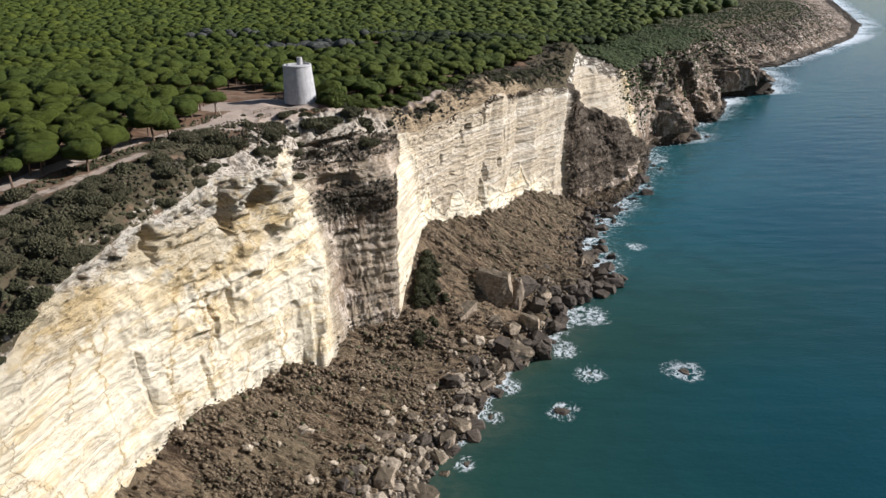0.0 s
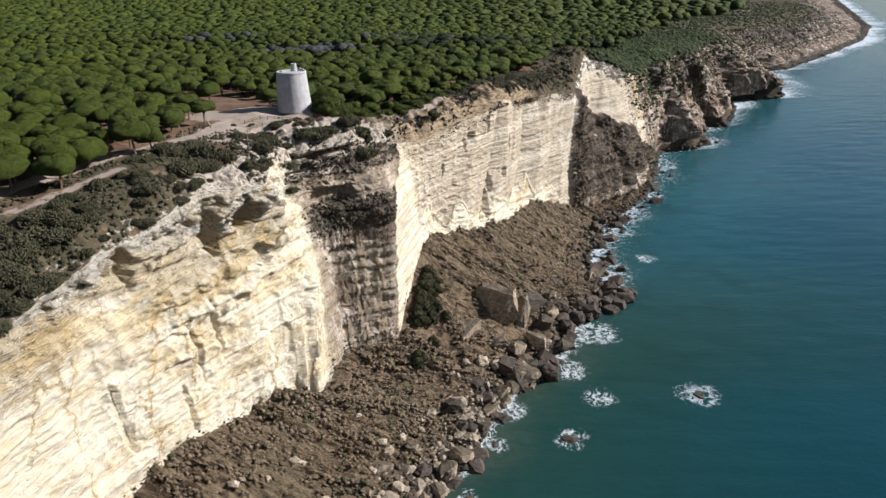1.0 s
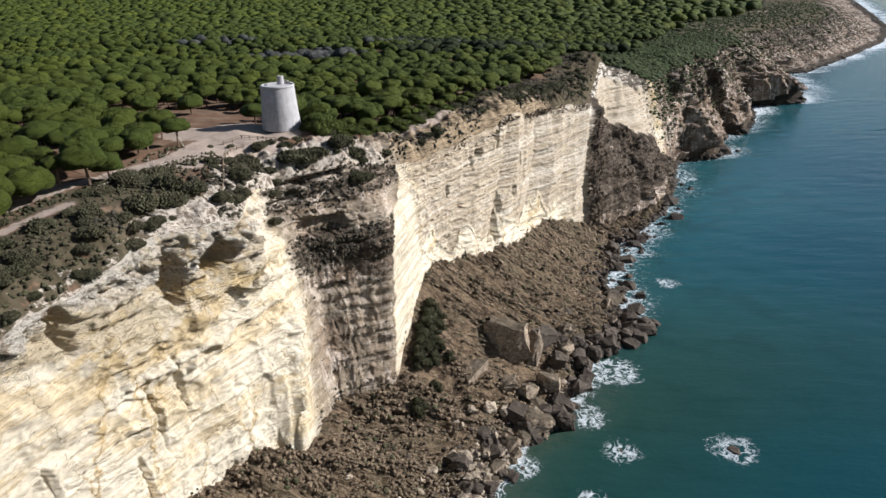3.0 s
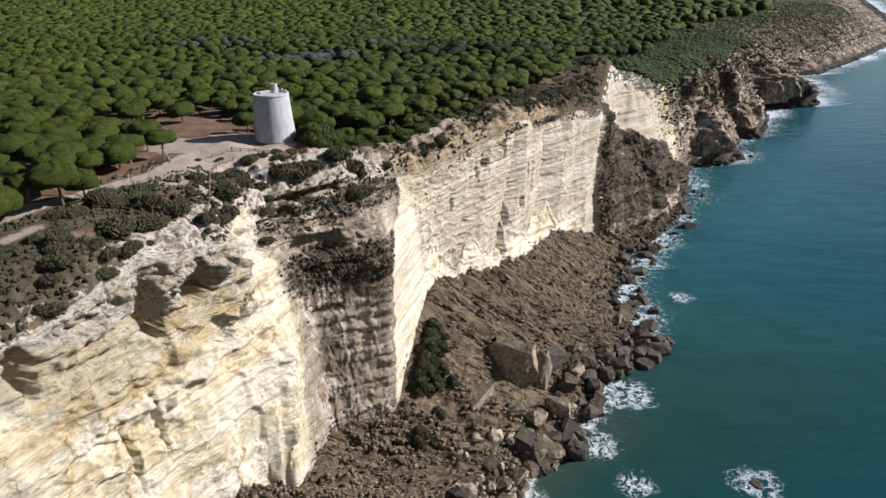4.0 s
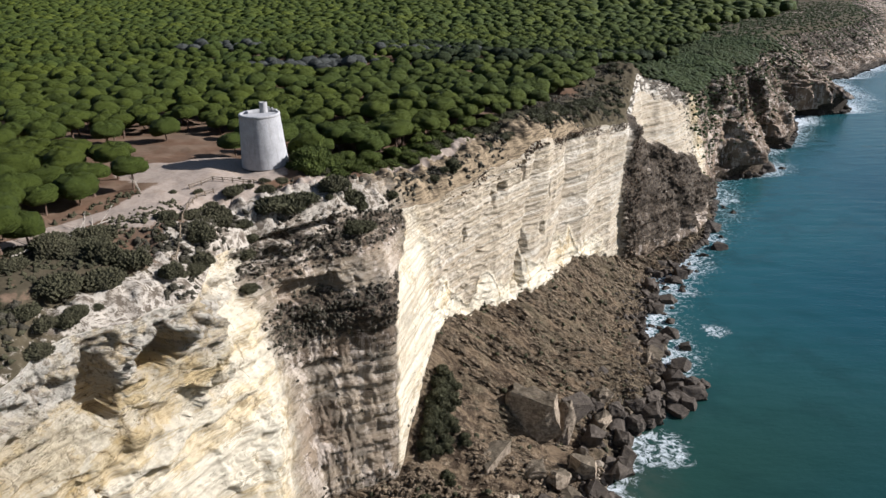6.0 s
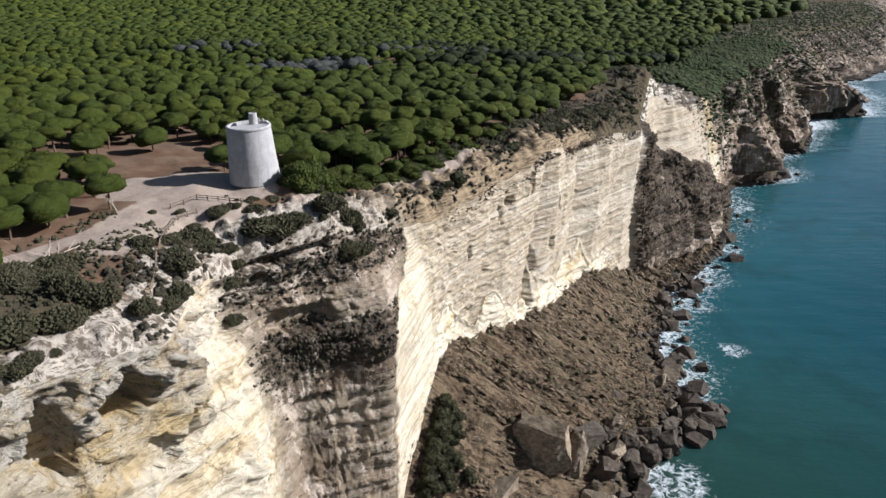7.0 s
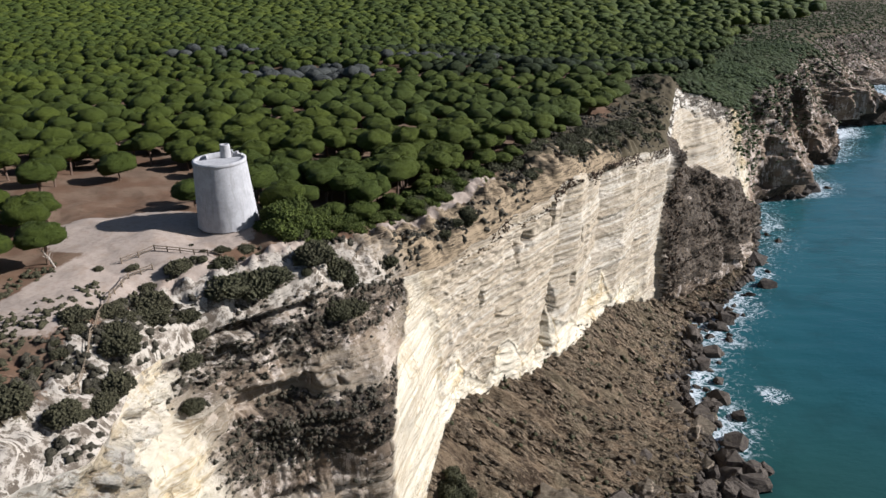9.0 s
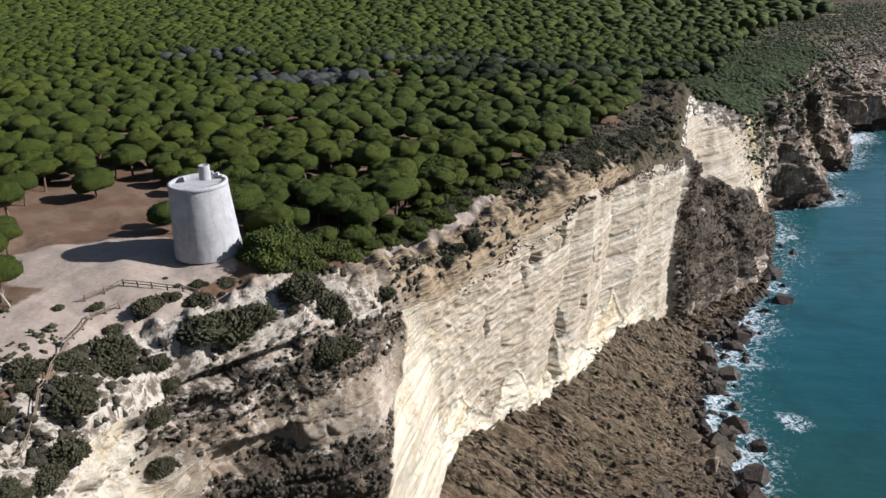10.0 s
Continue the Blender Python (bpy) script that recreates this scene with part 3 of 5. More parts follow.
push = (bed * (0.55 + 0.2 * dark_face + 0.1 * second) + gully * (0.45 - 0.05 * dark_face - 0.2 * second) + hollows + panel + ledge + block * (1 - 0.85 * second - dark_face * (0.85 - 0.65 * smooth(z, 66, 74))) - crack * (1 - 0.75 * second) + fbm(a * 0.4, z * 0.4, 32, 3) * (0.3 - 0.2 * second)) * hold
# the dark earthy spur that leans against the far end of the bedded face
SPUR_TOP = np.interp(E[:, 1], (349, 353, 357, 368, 385, 402, 424, 434, 447), (44, 66, 74, 71, 63, 54, 40, 26, 14))[:, None] + 2.0 * vnoise(a * 0.12, 0.0, 29)
spur = (1 - smooth(z - SPUR_TOP, -1.2, 1.2)) * (smooth(E[:, 1], 350.5, 353) * (1 - smooth(E[:, 1], 440, 450)))[:, None]
push = push + spur * hold * (2.5 + 2.6 * fbm(a * 0.16, z * 0.06, 30, 4) + 1.6 * np.abs(fbm(a * 0.4, z * 0.25, 34, 3)))


def dent(y, z0, wide, tall, deep):
    """A hollow (or, with a negative depth, a rib) in the face."""
    global push
    a0 = arc_at(y)
    q = ((S[:, None] - a0) / wide) ** 2 + ((FACE[:, :, 2] - z0) / tall) ** 2
    hole = (1 - smooth(q + 0.5 * vnoise(S[:, None] * 0.35, FACE[:, :, 2] * 0.35, 9) + 0.25 * vnoise(S[:, None], FACE[:, :, 2], 10), 0.8, 1.06)) * hold
    push = push * (1 - (0.8 if deep > 1.5 else 0.0) * hole) - deep * hole


CAVES = (
    (153.5, 75.0, 3.0, 6.4, 6.5), (163.0, 76.5, 4.6, 3.8, 7.0), (164, 65.5, 5.0, 2.4, 2.8), (130, 77.5, 2.0, 5.5, 5.0), (141, 50, 0.8, 9, 1.6),
    (134, 38, 0.9, 8, 1.8), (148.5, 53, 0.9, 8, 1.2), (172, 66, 3, 4, 1.5), (174, 70, 2.5, 7, -1.6), (118, 46, 1.0, 10, 1.8),
    (168, 38, 5, 5, 1.6), (181, 42, 2.2, 14, -1.8))
NOTCHES = (
    (190, 76, 6, 3, 3.0), (205, 81, 11, 1.3, 4.5), (206, 69, 11, 2.7, 3.8), (203, 53, 9, 1.3, 1.5),
    (249, 62, 0.9, 2.4, 2.2), (274, 40, 1.5, 8, 3.2), (276.5, 48, 1.2, 4, 2.4), (277, 73, 0.8, 4, 2.2), (264, 68, 0.7, 3, 2.0), (285, 50, 2.2, 2.5, 2.0), (268, 70, 1.6, 1.6, 1.8), (290, 62, 1.2, 3.5, 2.0),
    (292, 36, 3, 4, 2.0), (690, 14, 26, 16, -7))
for hollow in CAVES + NOTCHES:
    dent(*hollow)
facing = np.stack([NE[:, 0], NE[:, 1]], 1)[:, None, :]
FACE[:, :, :2] += facing * push[:, :, None]
FACE[:, :, 2] += 0.5 * fbm(a * 0.3, z * 0.3, 41, 3) * hold
far_rough = (1 - NEAR)[:, None] * hold
FACE[:, :, :2] += facing * (far_rough * (8.0 * np.abs(fbm(a * 0.03, z * 0.012, 51, 4)) + 4.0 * fbm(a * 0.09, z * 0.05, 53, 4) + 2.6 * (np.abs(fbm(a * 0.16, z * 0.05, 54, 3)) - 0.3) + 1.3 * fbm(a * 0.4, z * 0.3, 55, 3) - 4.0))[:, :, None]
FACE[:, :, 2] += far_rough * 3.0 * fbm(a * 0.05, z * 0.08, 52, 4)

# the slope of fallen earth and stones from the foot to the sea, and on under the water
NS = 118
t3 = np.linspace(0, 1, NS)[None, :]
SLOPE = np.empty((len(S), NS + 10, 3))
drop = 0.35 * t3 + 0.65 * (1 - (1 - t3) ** 1.7)
SLOPE[:, :NS, :2] = F[:, None, :2] * (1 - t3[:, :, None]) + W[:, None, :] * t3[:, :, None]
SLOPE[:, :NS, 2] = F[:, 2:3] * (1 - drop)
for k in range(10):
    SLOPE[:, NS + k, :2] = W + np.array((2.5, 0.0)) * (k + 1)
    SLOPE[:, NS + k, 2] = -1.0 * (k + 1)
sx, sy = SLOPE[:, :, 0], SLOPE[:, :, 1]
keep = (smooth(np.linspace(0, 1, NS + 10), 0.0, 0.08) * (1 - 0.8 * smooth(np.linspace(0, 1, NS + 10), 0.82, 0.90)))[None, :]
ribs = fbm(S[:, None] * 0.30, np.linspace(0, 1, NS + 10)[None, :] * 2.5, 63, 3)
SLOPE[:, :, 2] += keep * (1.2 * ribs + 0.8 * np.abs(fbm(S[:, None] * 0.75, np.linspace(0, 1, NS + 10)[None, :] * 9.0, 64, 3)) + 0.28 * fbm(sx * 0.9, sy * 0.9, 65, 2) + 1.5 * fbm(sx * 0.10, sy * 0.10, 61, 4) + 0.7 * np.abs(fbm(sx * 0.5, sy * 0.5, 62, 3)))
# the join between face and slope lies on one line
SLOPE[:, 0] = FACE[:, -1]
PLATEAU[:, 0] = FACE[:, 0]

# how weathered and overgrown the face is: the far cliffs and the return faces most, the latter with shade painted in
ys = E[:, 1]
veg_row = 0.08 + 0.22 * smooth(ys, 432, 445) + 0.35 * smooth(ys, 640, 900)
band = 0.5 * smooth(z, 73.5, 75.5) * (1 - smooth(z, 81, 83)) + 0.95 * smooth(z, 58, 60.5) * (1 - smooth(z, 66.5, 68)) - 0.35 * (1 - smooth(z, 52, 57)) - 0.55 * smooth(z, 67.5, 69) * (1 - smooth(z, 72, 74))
VEG_SHADE = veg_row[:, None] + (0.38 + 0.55 * band) * dark_face + 0.07 * smooth(z, 70, 82) * (1 - smooth(ys, 236, 250))[:, None] + 0.12 * smooth(z, 78, 84) * (1 - smooth(ys, 140, 155))[:, None]
wedge = spur
VEG_SHADE = np.maximum(VEG_SHADE, wedge * 1.25 * (0.25 + 0.75 * smooth(z + 4 * vnoise(a * 0.1, z * 0.1, 45), 9, 17)))
VEG_SHADE = VEG_SHADE + 0.35 * smooth(ys, 436, 450)[:, None] * (1 - smooth(col + 0.2 * vnoise(a * 0.03, z * 0.03, 47), 0.2, 0.45)) + 0.4 * smooth(col, 0.93, 1.0) + 0.75 * second * smooth(ys, 330, 385)[:, None] * (1 - smooth(col + 0.05 * vnoise(a * 0.3, z * 0.2, 46), 0.06, 0.13)) + 0.5 * second * smooth(ys, 412, 432)[:, None]
# brown rock; on dark_face it lowers the tone in place of shade
FAR_ROCK_SHADE = np.maximum(np.maximum(smooth(ys, 432, 446)[:, None], wedge * 0.9), dark_face * (1 - 0.45 * crumbly) * (0.55 + 0.35 * smooth(vnoise(a * 0.04, z * 0.25, 25) + band, -0.3, 0.7)))

pale = 0.9 * smooth(z, 22, 36) * (1 - smooth(z, 56, 74)) * (1 - smooth(ys, 178, 190))[:, None]
pale = np.maximum(pale, 0.9 * (smooth(ys, 172, 178) * (1 - smooth(ys, 188, 194)))[:, None])
pale = np.maximum(pale, 1.0 * smooth(yc, 228.6, 229.4) * (1 - smooth(ys, 230, 236)[:, None]) * (1 - smooth(z, 68, 80)))
pale = np.maximum(pale, 1.2 * smooth(ys, 229, 233)[:, None] * (1 - smooth(z - F[:, 2:3] + 6 * vnoise(a * 0.13, z * 0.07, 44) - 3 * (1 - smooth(ys, 240, 262))[:, None], 5, 9)) * (1 - smooth(ys, 320, 342))[:, None])
pale = np.maximum(pale, 0.95 * slab * near_face * (1 - crumbly))
cliff, cliff_quads = sheet("cliff_face", FACE, M_CLIFF, {"veg_shade": VEG_SHADE, "pale": pale, "rough": crumbly, "beds": np.maximum(np.clip(second + 0.9 * dark_face, 0, 1) * (1 - 0.85 * np.clip(pale, 0, 1)), 0.6 * smooth(yc, 228, 230) * (1 - smooth(ys, 236, 240))[:, None]),
                                                            "far": np.broadcast_to(FAR_ROCK_SHADE, z.shape)}, True)
tagged(cliff, "tall cream and ochre bedded limestone sea cliff with hollows and dark weathered ledges", "cliff", kind="structure")
stones = smooth(np.linspace(0, 1, NS + 10), 0.45, 0.85)[None, :] * (0.5 + 0.5 * smooth(ys, 330, 345) + 0.4 * (1 - smooth(ys, 175, 190)))[:, None]
wet = np.maximum(smooth(-SLOPE[:, :, 2], -3.0, -0.6), 0.6 * smooth(ys, 420, 450)[:, None] + 0.3 * smooth(ys, 600, 700)[:, None])
scree, scree_quads = sheet("scree_slope", SLOPE, M_SCREE, {"stones": stones, "wet": wet, "along": np.broadcast_to(S[:, None], wet.shape), "down": np.broadcast_to(np.linspace(0, 60, NS + 10)[None, :], wet.shape)})
tagged(scree, "steep brown slope of fallen earth and stones under the cliff", "slope", kind="structure")

# sand of the clearing and the tracks, scrub, bare rim
TOWER = Vector((-55.3, 225.5, 92.5))
px, py = PLATEAU[:, :, 0], PLATEAU[:, :, 1]


def near_line(px, py, pts, half):
    best = np.full(px.shape, 1e9)
    for (x0, y0), (x1, y1) in zip(pts, pts[1:]):
        ux, uy = x1 - x0, y1 - y0
        t = np.clip(((px - x0) * ux + (py - y0) * uy) / (ux * ux + uy * uy), 0, 1)
        best = np.minimum(best, np.hypot(px - x0 - t * ux, py - y0 - t * uy))
    return 1 - smooth(best, half * 0.5, half * 1.5)


TRACK = [(-112, 120), (-97, 148), (-84, 172), (-74, 192), (-69, 205), (-68, 222), (-84, 224)]
TRACK_2 = [(-69, 205), (-60, 198), (-50, 208), (-40, 219), (-30, 224), (-27, 238), (-18, 251), (-8, 272)]
TRACK_3 = [(-106, 108), (-92, 132), (-80, 158)]
bare = np.minimum.reduce([np.hypot(px - 7, (py - 468) * 0.3), np.hypot(px - 14, (py - 430) * 0.7), np.hypot(px - 78, (py - 579) * 0.5)])
FAR_TRACK = [(370, 1150), (400, 1180), (470, 1175)]
sand = np.maximum.reduce([1 - smooth(bare, 3, 6), near_line(px, py, FAR_TRACK, 7), 0.8 * near_line(px, py, TRACK, 2.8), near_line(px, py, TRACK_2, 2.2), 0.6 * near_line(px, py, TRACK_3, 2.2),
                          1 - smooth(np.hypot((px + 69) / 21, (py - 219) / 11), 0.65, 1.25), 0.9 * (1 - smooth(np.hypot((px + 62) / 13, (py - 205) / 10), 0.7, 1.3)), 0.85 * (1 - smooth(np.hypot((px + 68) / 9, (py - 197) / 17), 0.6, 1.2))])
inl = np.broadcast_to(INLAND[None, :], px.shape)
far_scrub = (0.95 * smooth(py, 275, 305) + 0.15 * smooth(py, 410, 440)) * (1 - smooth(inl, 14 + 0.4 * np.maximum(py - 380, 0), 30 + 0.5 * np.maximum(py - 380, 0)))
scrub = np.maximum(np.maximum(0.70 * (1 - smooth(py, 165, 185)) * (1 - smooth(inl, 22, 34)), 0.70 * smooth(py, 232, 250) * smooth(inl, 4, 8) * (1 - smooth(inl, 16, 24))), far_scrub) * (1 - 0.6 * np.minimum(sand, 1))
rim = (0.5 + 0.45 * smooth(py, 150, 160)) * (1 - smooth(inl, 1.5 + 3 * smooth(py, 150, 165), 8 + 4 * smooth(py, 150, 165))) * (1 - smooth(py, 300, 330)) + 0.30 * smooth(py, 300, 330) * (1 - smooth(py, 425, 445)) * (1 - smooth(inl, 5, 28)) + 0.25 * smooth(py, 420, 460) * (1 - smooth(inl, 10, 30))
ground, ground_quads = sheet("ground", PLATEAU, M_GROUND, {"sand": sand, "scrub": scrub, "rim": rim, "ochre": smooth(py, 222, 234)})
tagged(ground, "sandy reddish plateau ground with pale tracks above the cliff", "ground", kind="structure")

# ---- the sea ----
OFF = np.r_[-14, -9, np.arange(-5, 46, 1.0), 46 + np.cumsum(np.geomspace(1.3, 420, 46))]
near_rows = np.unique(np.r_[np.arange(0, len(S), 2), len(S) - 1])
Wn = W[near_rows]
way = np.broadcast_to(np.array((1.0, 0.0)), (len(near_rows), len(OFF), 2))
SEA = np.zeros((len(near_rows), len(OFF), 3))
SEA[:, :, :2] = Wn[:, None, :] + OFF[None, :, None] * way
wx, wy = SEA[:, :, 0], SEA[:, :, 1]
SEA[:, :, 2] = 0.10 * vnoise(wx * 0.08, wy * 0.2, 71)
width = 2.0 + 5.5 * smooth(wy, 190, 215) + 15.0 * smooth(wy, 255, 290) + 14 * smooth(wy, 600, 720) + 10 * smooth(wy, 900, 1100)
foam = 0.70 * (1 - smooth(OFF[None, :] + 3.0 * vnoise(wx * 0.07, wy * 0.07, 72), 0, width * 1.6))
foam *= 0.55 + 0.35 * smooth(wy, 500, 700) + 0.45 * smooth(vnoise(wx * 0.035, wy * 0.035, 73), -0.5, 0.4)
SEA_ROCKS = ((75, 193, 2.3, 3.4), (30, 171.5, 2.8, 2.6), (42.5, 192.5, 1.5, 2.8), (7.5, 169, 1.9, 2.2), (13.2, 185, 1.5, 2.6), (-0.5, 148, 1.7, 1.6), (84, 302, 1.2, 2.6))
for rx, ry, rr in tuple((q[0], q[1], q[3]) for q in SEA_ROCKS) + ((47, 234, 5.0), (36, 208, 3.0), (62, 272, 3.0), (66, 288, 3.0), (110, 395, 4), (133, 455, 5)):
    dist = np.hypot(wx - rx, wy - ry) / rr
    foam = np.maximum(foam, 0.60 * (1 - smooth(dist + 0.5 * vnoise(wx * 0.3, wy * 0.3, 75), 0.9, 3.0)))
shallow = 1 - smooth(OFF[None, :] + 30 * vnoise(wx * 0.012, wy * 0.012, 74), 5, 150)
bottom = (1 - smooth(OFF[None, :] + 5 * vnoise(wx * 0.06, wy * 0.06, 76), -2, 22)) * (1 - smooth(wy, 225, 262))
# farther water gets the painted sky sheen, rising from y 205 to 380
sea, _ = sheet("water", SEA, M_WATER, {"bottom": bottom, "foam": foam, "far_sheen": smooth(wy, 205, 380), "shallow": np.broadcast_to(shallow, wx.shape)})
tagged(sea, "calm teal sea with white foam along the rocks", "sea", kind="structure")

# ---- finding the ground under a point ----
from mathutils.bvhtree import BVHTree
from mathutils.kdtree import KDTree

land = [BVHTree.FromPolygons(p.reshape(-1, 3).tolist(), q.tolist()) for p, q in ((PLATEAU, ground_quads), (FACE, cliff_quads), (SLOPE, scree_quads))]
rim_tree = KDTree(len(S))
for i, e in enumerate(E):
    rim_tree.insert((e[0], e[1], 0), i)
rim_tree.balance()


def ground_at(x, y, which=(0, 1, 2)):
    """The highest of the named sheets under a point: (place, normal), or None."""
    hits = [land[k].ray_cast(Vector((x, y, 400)), Vector((0, 0, -1))) for k in which]
    hits = [h for h in hits if h[0] is not None]
    return max(hits, key=lambda h: h[0].z)[:2] if hits else None


def inland_of(x, y):
    """Signed distance inland from the edge."""
    co, i, dist = rim_tree.find((x, y, 0))
    return dist if (x - E[i, 0]) * NE[i, 0] + (y - E[i, 1]) * NE[i, 1] < 0 else -dist


# ---- plants ----
ICO = bmesh.new()
bmesh.ops.create_icosphere(ICO, subdivisions=1, radius=1.0)
ICO_V = np.array([v.co[:] for v in ICO.verts])
ICO_F = np.array([[v.index for v in f.verts] for f in ICO.faces])
ICO.free()


def clumps(rng, centres, radii, squash=0.7, jitter=0.3):
    """Many small jagged leaf clumps as arrays of corners and faces."""
    n = len(centres)
    v = ICO_V[None] * (1 + jitter * rng.uniform(-1, 1, (n, len(ICO_V), 1)))
    v = v * np.asarray(radii)[:, None, None] * np.array((1, 1, squash)) + np.asarray(centres)[:, None]
    f = ICO_F[None] + np.arange(n)[:, None, None] * len(ICO_V)
    return v.reshape(-1, 3), f.reshape(-1, 3)


def tufts(rng, centres, normals_, size):
    """Loose blades that stand out of the clumps."""
    n = len(centres)
    side = np.cross(normals_, rng.normal(size=(n, 3)))
    side /= np.linalg.norm(side, axis=1)[:, None] + 1e-9
    tip = centres + normals_ * size * rng.uniform(0.7, 1.3, (n, 1)) + rng.normal(size=(n, 3)) * size * 0.3
    v = np.stack([centres - side * size * 0.4, centres + side * size * 0.4, tip], 1).reshape(-1, 3)
    return v, np.arange(n * 3).reshape(-1, 3)


def merge(pieces):
    vs, fs, k = [], [], 0
    for v, f in pieces:
        vs.append(v), fs.append(f + k)
        k += len(v)
    return np.concatenate(vs), np.concatenate(fs)


def dome(rng, n, flat=0.40, lumps=5):
    """Points spread over an umbrella-shaped crown of radius 1, with their outward directions."""
    k = np.arange(n) + 0.5
    up = 1 - 1.35 * k / n
    ring = np.sqrt(np.maximum(1 - up ** 2, 0))
    ang = k * 2.39996 + rng.uniform(0, 6.28)
    nrm = np.stack([ring * np.cos(ang), ring * np.sin(ang), up], 1)
    ph = rng.uniform(0, 6.28, lumps)
    swell = 1 + 0.10 * sum(np.sin((j + 2) * ang + ph[j]) for j in range(lumps)) / 2 + rng.uniform(-0.07, 0.07, n)
    pts = nrm * swell[:, None] * np.array((1, 1, flat))
    return pts, nrm


def pine_crown(seed, rings, sides, blades, flat=0.58):
    """A rounded umbrella of several billows, hollow below, with loose needles standing out of it."""
    gen_ = np.random.default_rng(seed)
    k, i_ = np.meshgrid(np.arange(rings + 1), np.arange(sides), indexing="ij")
    up = math.pi * (0.02 + 0.64 * k / rings)
    ang = 6.2832 * (i_ + 0.5 * (k % 2)) / sides
    nrm = np.stack([np.sin(up) * np.cos(ang), np.sin(up) * np.sin(ang), np.cos(up)], 2)
    ox = gen_.uniform(0, 50)
    q = nrm * 1.7 + ox
    billow = np.abs(vnoise(q[..., 0], q[..., 1], q[..., 2] * 1.3)) ** 0.8
    fine = vnoise(q[..., 0] * 3.4, q[..., 1] * 3.4, q[..., 2] * 3.4)
    r = 0.86 + 0.24 * billow + 0.05 * fine + 0.07 * np.sin(3 * ang + ox) + gen_.uniform(-0.015, 0.015, up.shape)
    v = (nrm * r[..., None] * np.array((1, 1, flat))).reshape(-1, 3)
    f = []
    for a_ in range(rings):
        for b_ in range(sides):
            p, p2 = a_ * sides + b_, a_ * sides + (b_ + 1) % sides
            f += [(p, p + sides, p2), (p2, p + sides, p2 + sides)]
    pieces = [(v, np.array(f))]
    if blades:
        pick_ = gen_.integers(0, len(v), blades)
        spread = gen_.normal(0, 0.03, (blades, 3))
        pieces.append(tufts(gen_, v[pick_] * 0.98 + spread, nrm.reshape(-1, 3)[pick_], 0.055))
    return merge(pieces)


CROWNS = []
for k in range(6):
    v, f = pine_crown(100 + k, 12, 26, 380)
    me = bpy.data.meshes.new("crown")
    me.from_pydata(v.tolist(), [], f.tolist())
    me.materials.append(M_PINE)
    me.shade_smooth()
    CROWNS.append(me)


def tube(bm, a, b, ra, rb, sides=7):
    a, b = Vector(a), Vector(b)
    q = (b - a).to_track_quat("Z", "Y")
    rings = []
    for p, r in ((a, ra), (b, rb)):
        rings.append([bm.verts.new(p + q @ Vector((r * math.cos(6.2832 * i / sides), r * math.sin(6.2832 * i / sides), 0))) for i in range(sides)])
    for i in range(sides):
        bm.faces.new((rings[0][i], rings[0][(i + 1) % sides], rings[1][(i + 1) % sides], rings[1][i]))
    bm.faces.new(rings[1])
    return rings


def trunk_mesh(seed):
    """A leaning trunk of unit height that forks into limbs under the crown."""
    rng = random.Random(seed)
    bm = bmesh.new()
    bend = Vector((rng.uniform(-0.06, 0.06), rng.uniform(-0.06, 0.06), 0.55))
    tube(bm, (0, 0, -0.08), bend, 0.042, 0.032)
    for i in range(5):
        ang = i * 1.257 + rng.uniform(-0.4, 0.4)
        tube(bm, bend - Vector((0, 0, 0.05)), bend + Vector((0.30 * math.cos(ang), 0.30 * math.sin(ang), 0.26)), 0.024, 0.010, 5)
    me = bpy.data.meshes.new("trunk")
    bm.to_mesh(me)
    bm.free()
    me.materials.append(M_BARK)
    return me


TRUNKS = [trunk_mesh(k) for k in range(4)]


LONE_PINES = ((-96, 257), (-85, 270), (-102, 238), (-92, 222), (-108, 250), (-77, 264), (-112, 262), (-98, 275), (-77.5, 204.5), (-83, 199))


def forest_here(x, y):
    """Whether a pine grows at this place of the plan."""
    inn = inland_of(x, y)
    if inn < 6 or min(math.hypot(x - q[0], y - q[1]) for q in LONE_PINES) < 5:
        return False
    if math.hypot((x + 66) / 21, (y - 221) / 13) < 1 or math.hypot((x + 93) / 26, (y - 247) / 24) < 1:      # the clearing by the tower
        return False
    if y < 228:
        return inn > 25 + 4 * math.sin(y * 0.11) and not (x > -76 and y > 180)
    if y < 320:
        return inn > 12.5 + 2.0 * math.sin(y * 0.13)
    if min(math.hypot(x - 7, (y - 468) * 0.3), math.hypot(x - 14, (y - 430) * 0.7), math.hypot(x - 78, (y - 579) * 0.5)) < 5:                  # bare patches
        return False
    return inn > 12 + 11 * float(smooth(np.array(y), 320, 350)) + 0.12 * max(0, y - 400) + (4 + 0.02 * max(0, y - 400)) * math.sin(y * 0.045)


def scatter_pines():
    rng = random.Random(7)
    spots = [(x, y, 1.0) for x, y in LONE_PINES]
    step = 7.4
    y = 70.0
    while y < 4000:
        far = smooth(np.array(y), 450, 1500)
        gap = step * (1 + 2.8 * float(far))
        x = -120.0 - 0.76 * max(0.0, y - 90)
        while x < min(0.75 * y + 60, 620):
            qx, qy = x + rng.uniform(-0.42, 0.42) * gap, y + rng.uniform(-0.42, 0.42) * gap
            if forest_here(qx, qy):
                spots.append((qx, qy, gap / step))
            x += gap
        y += gap
    return spots


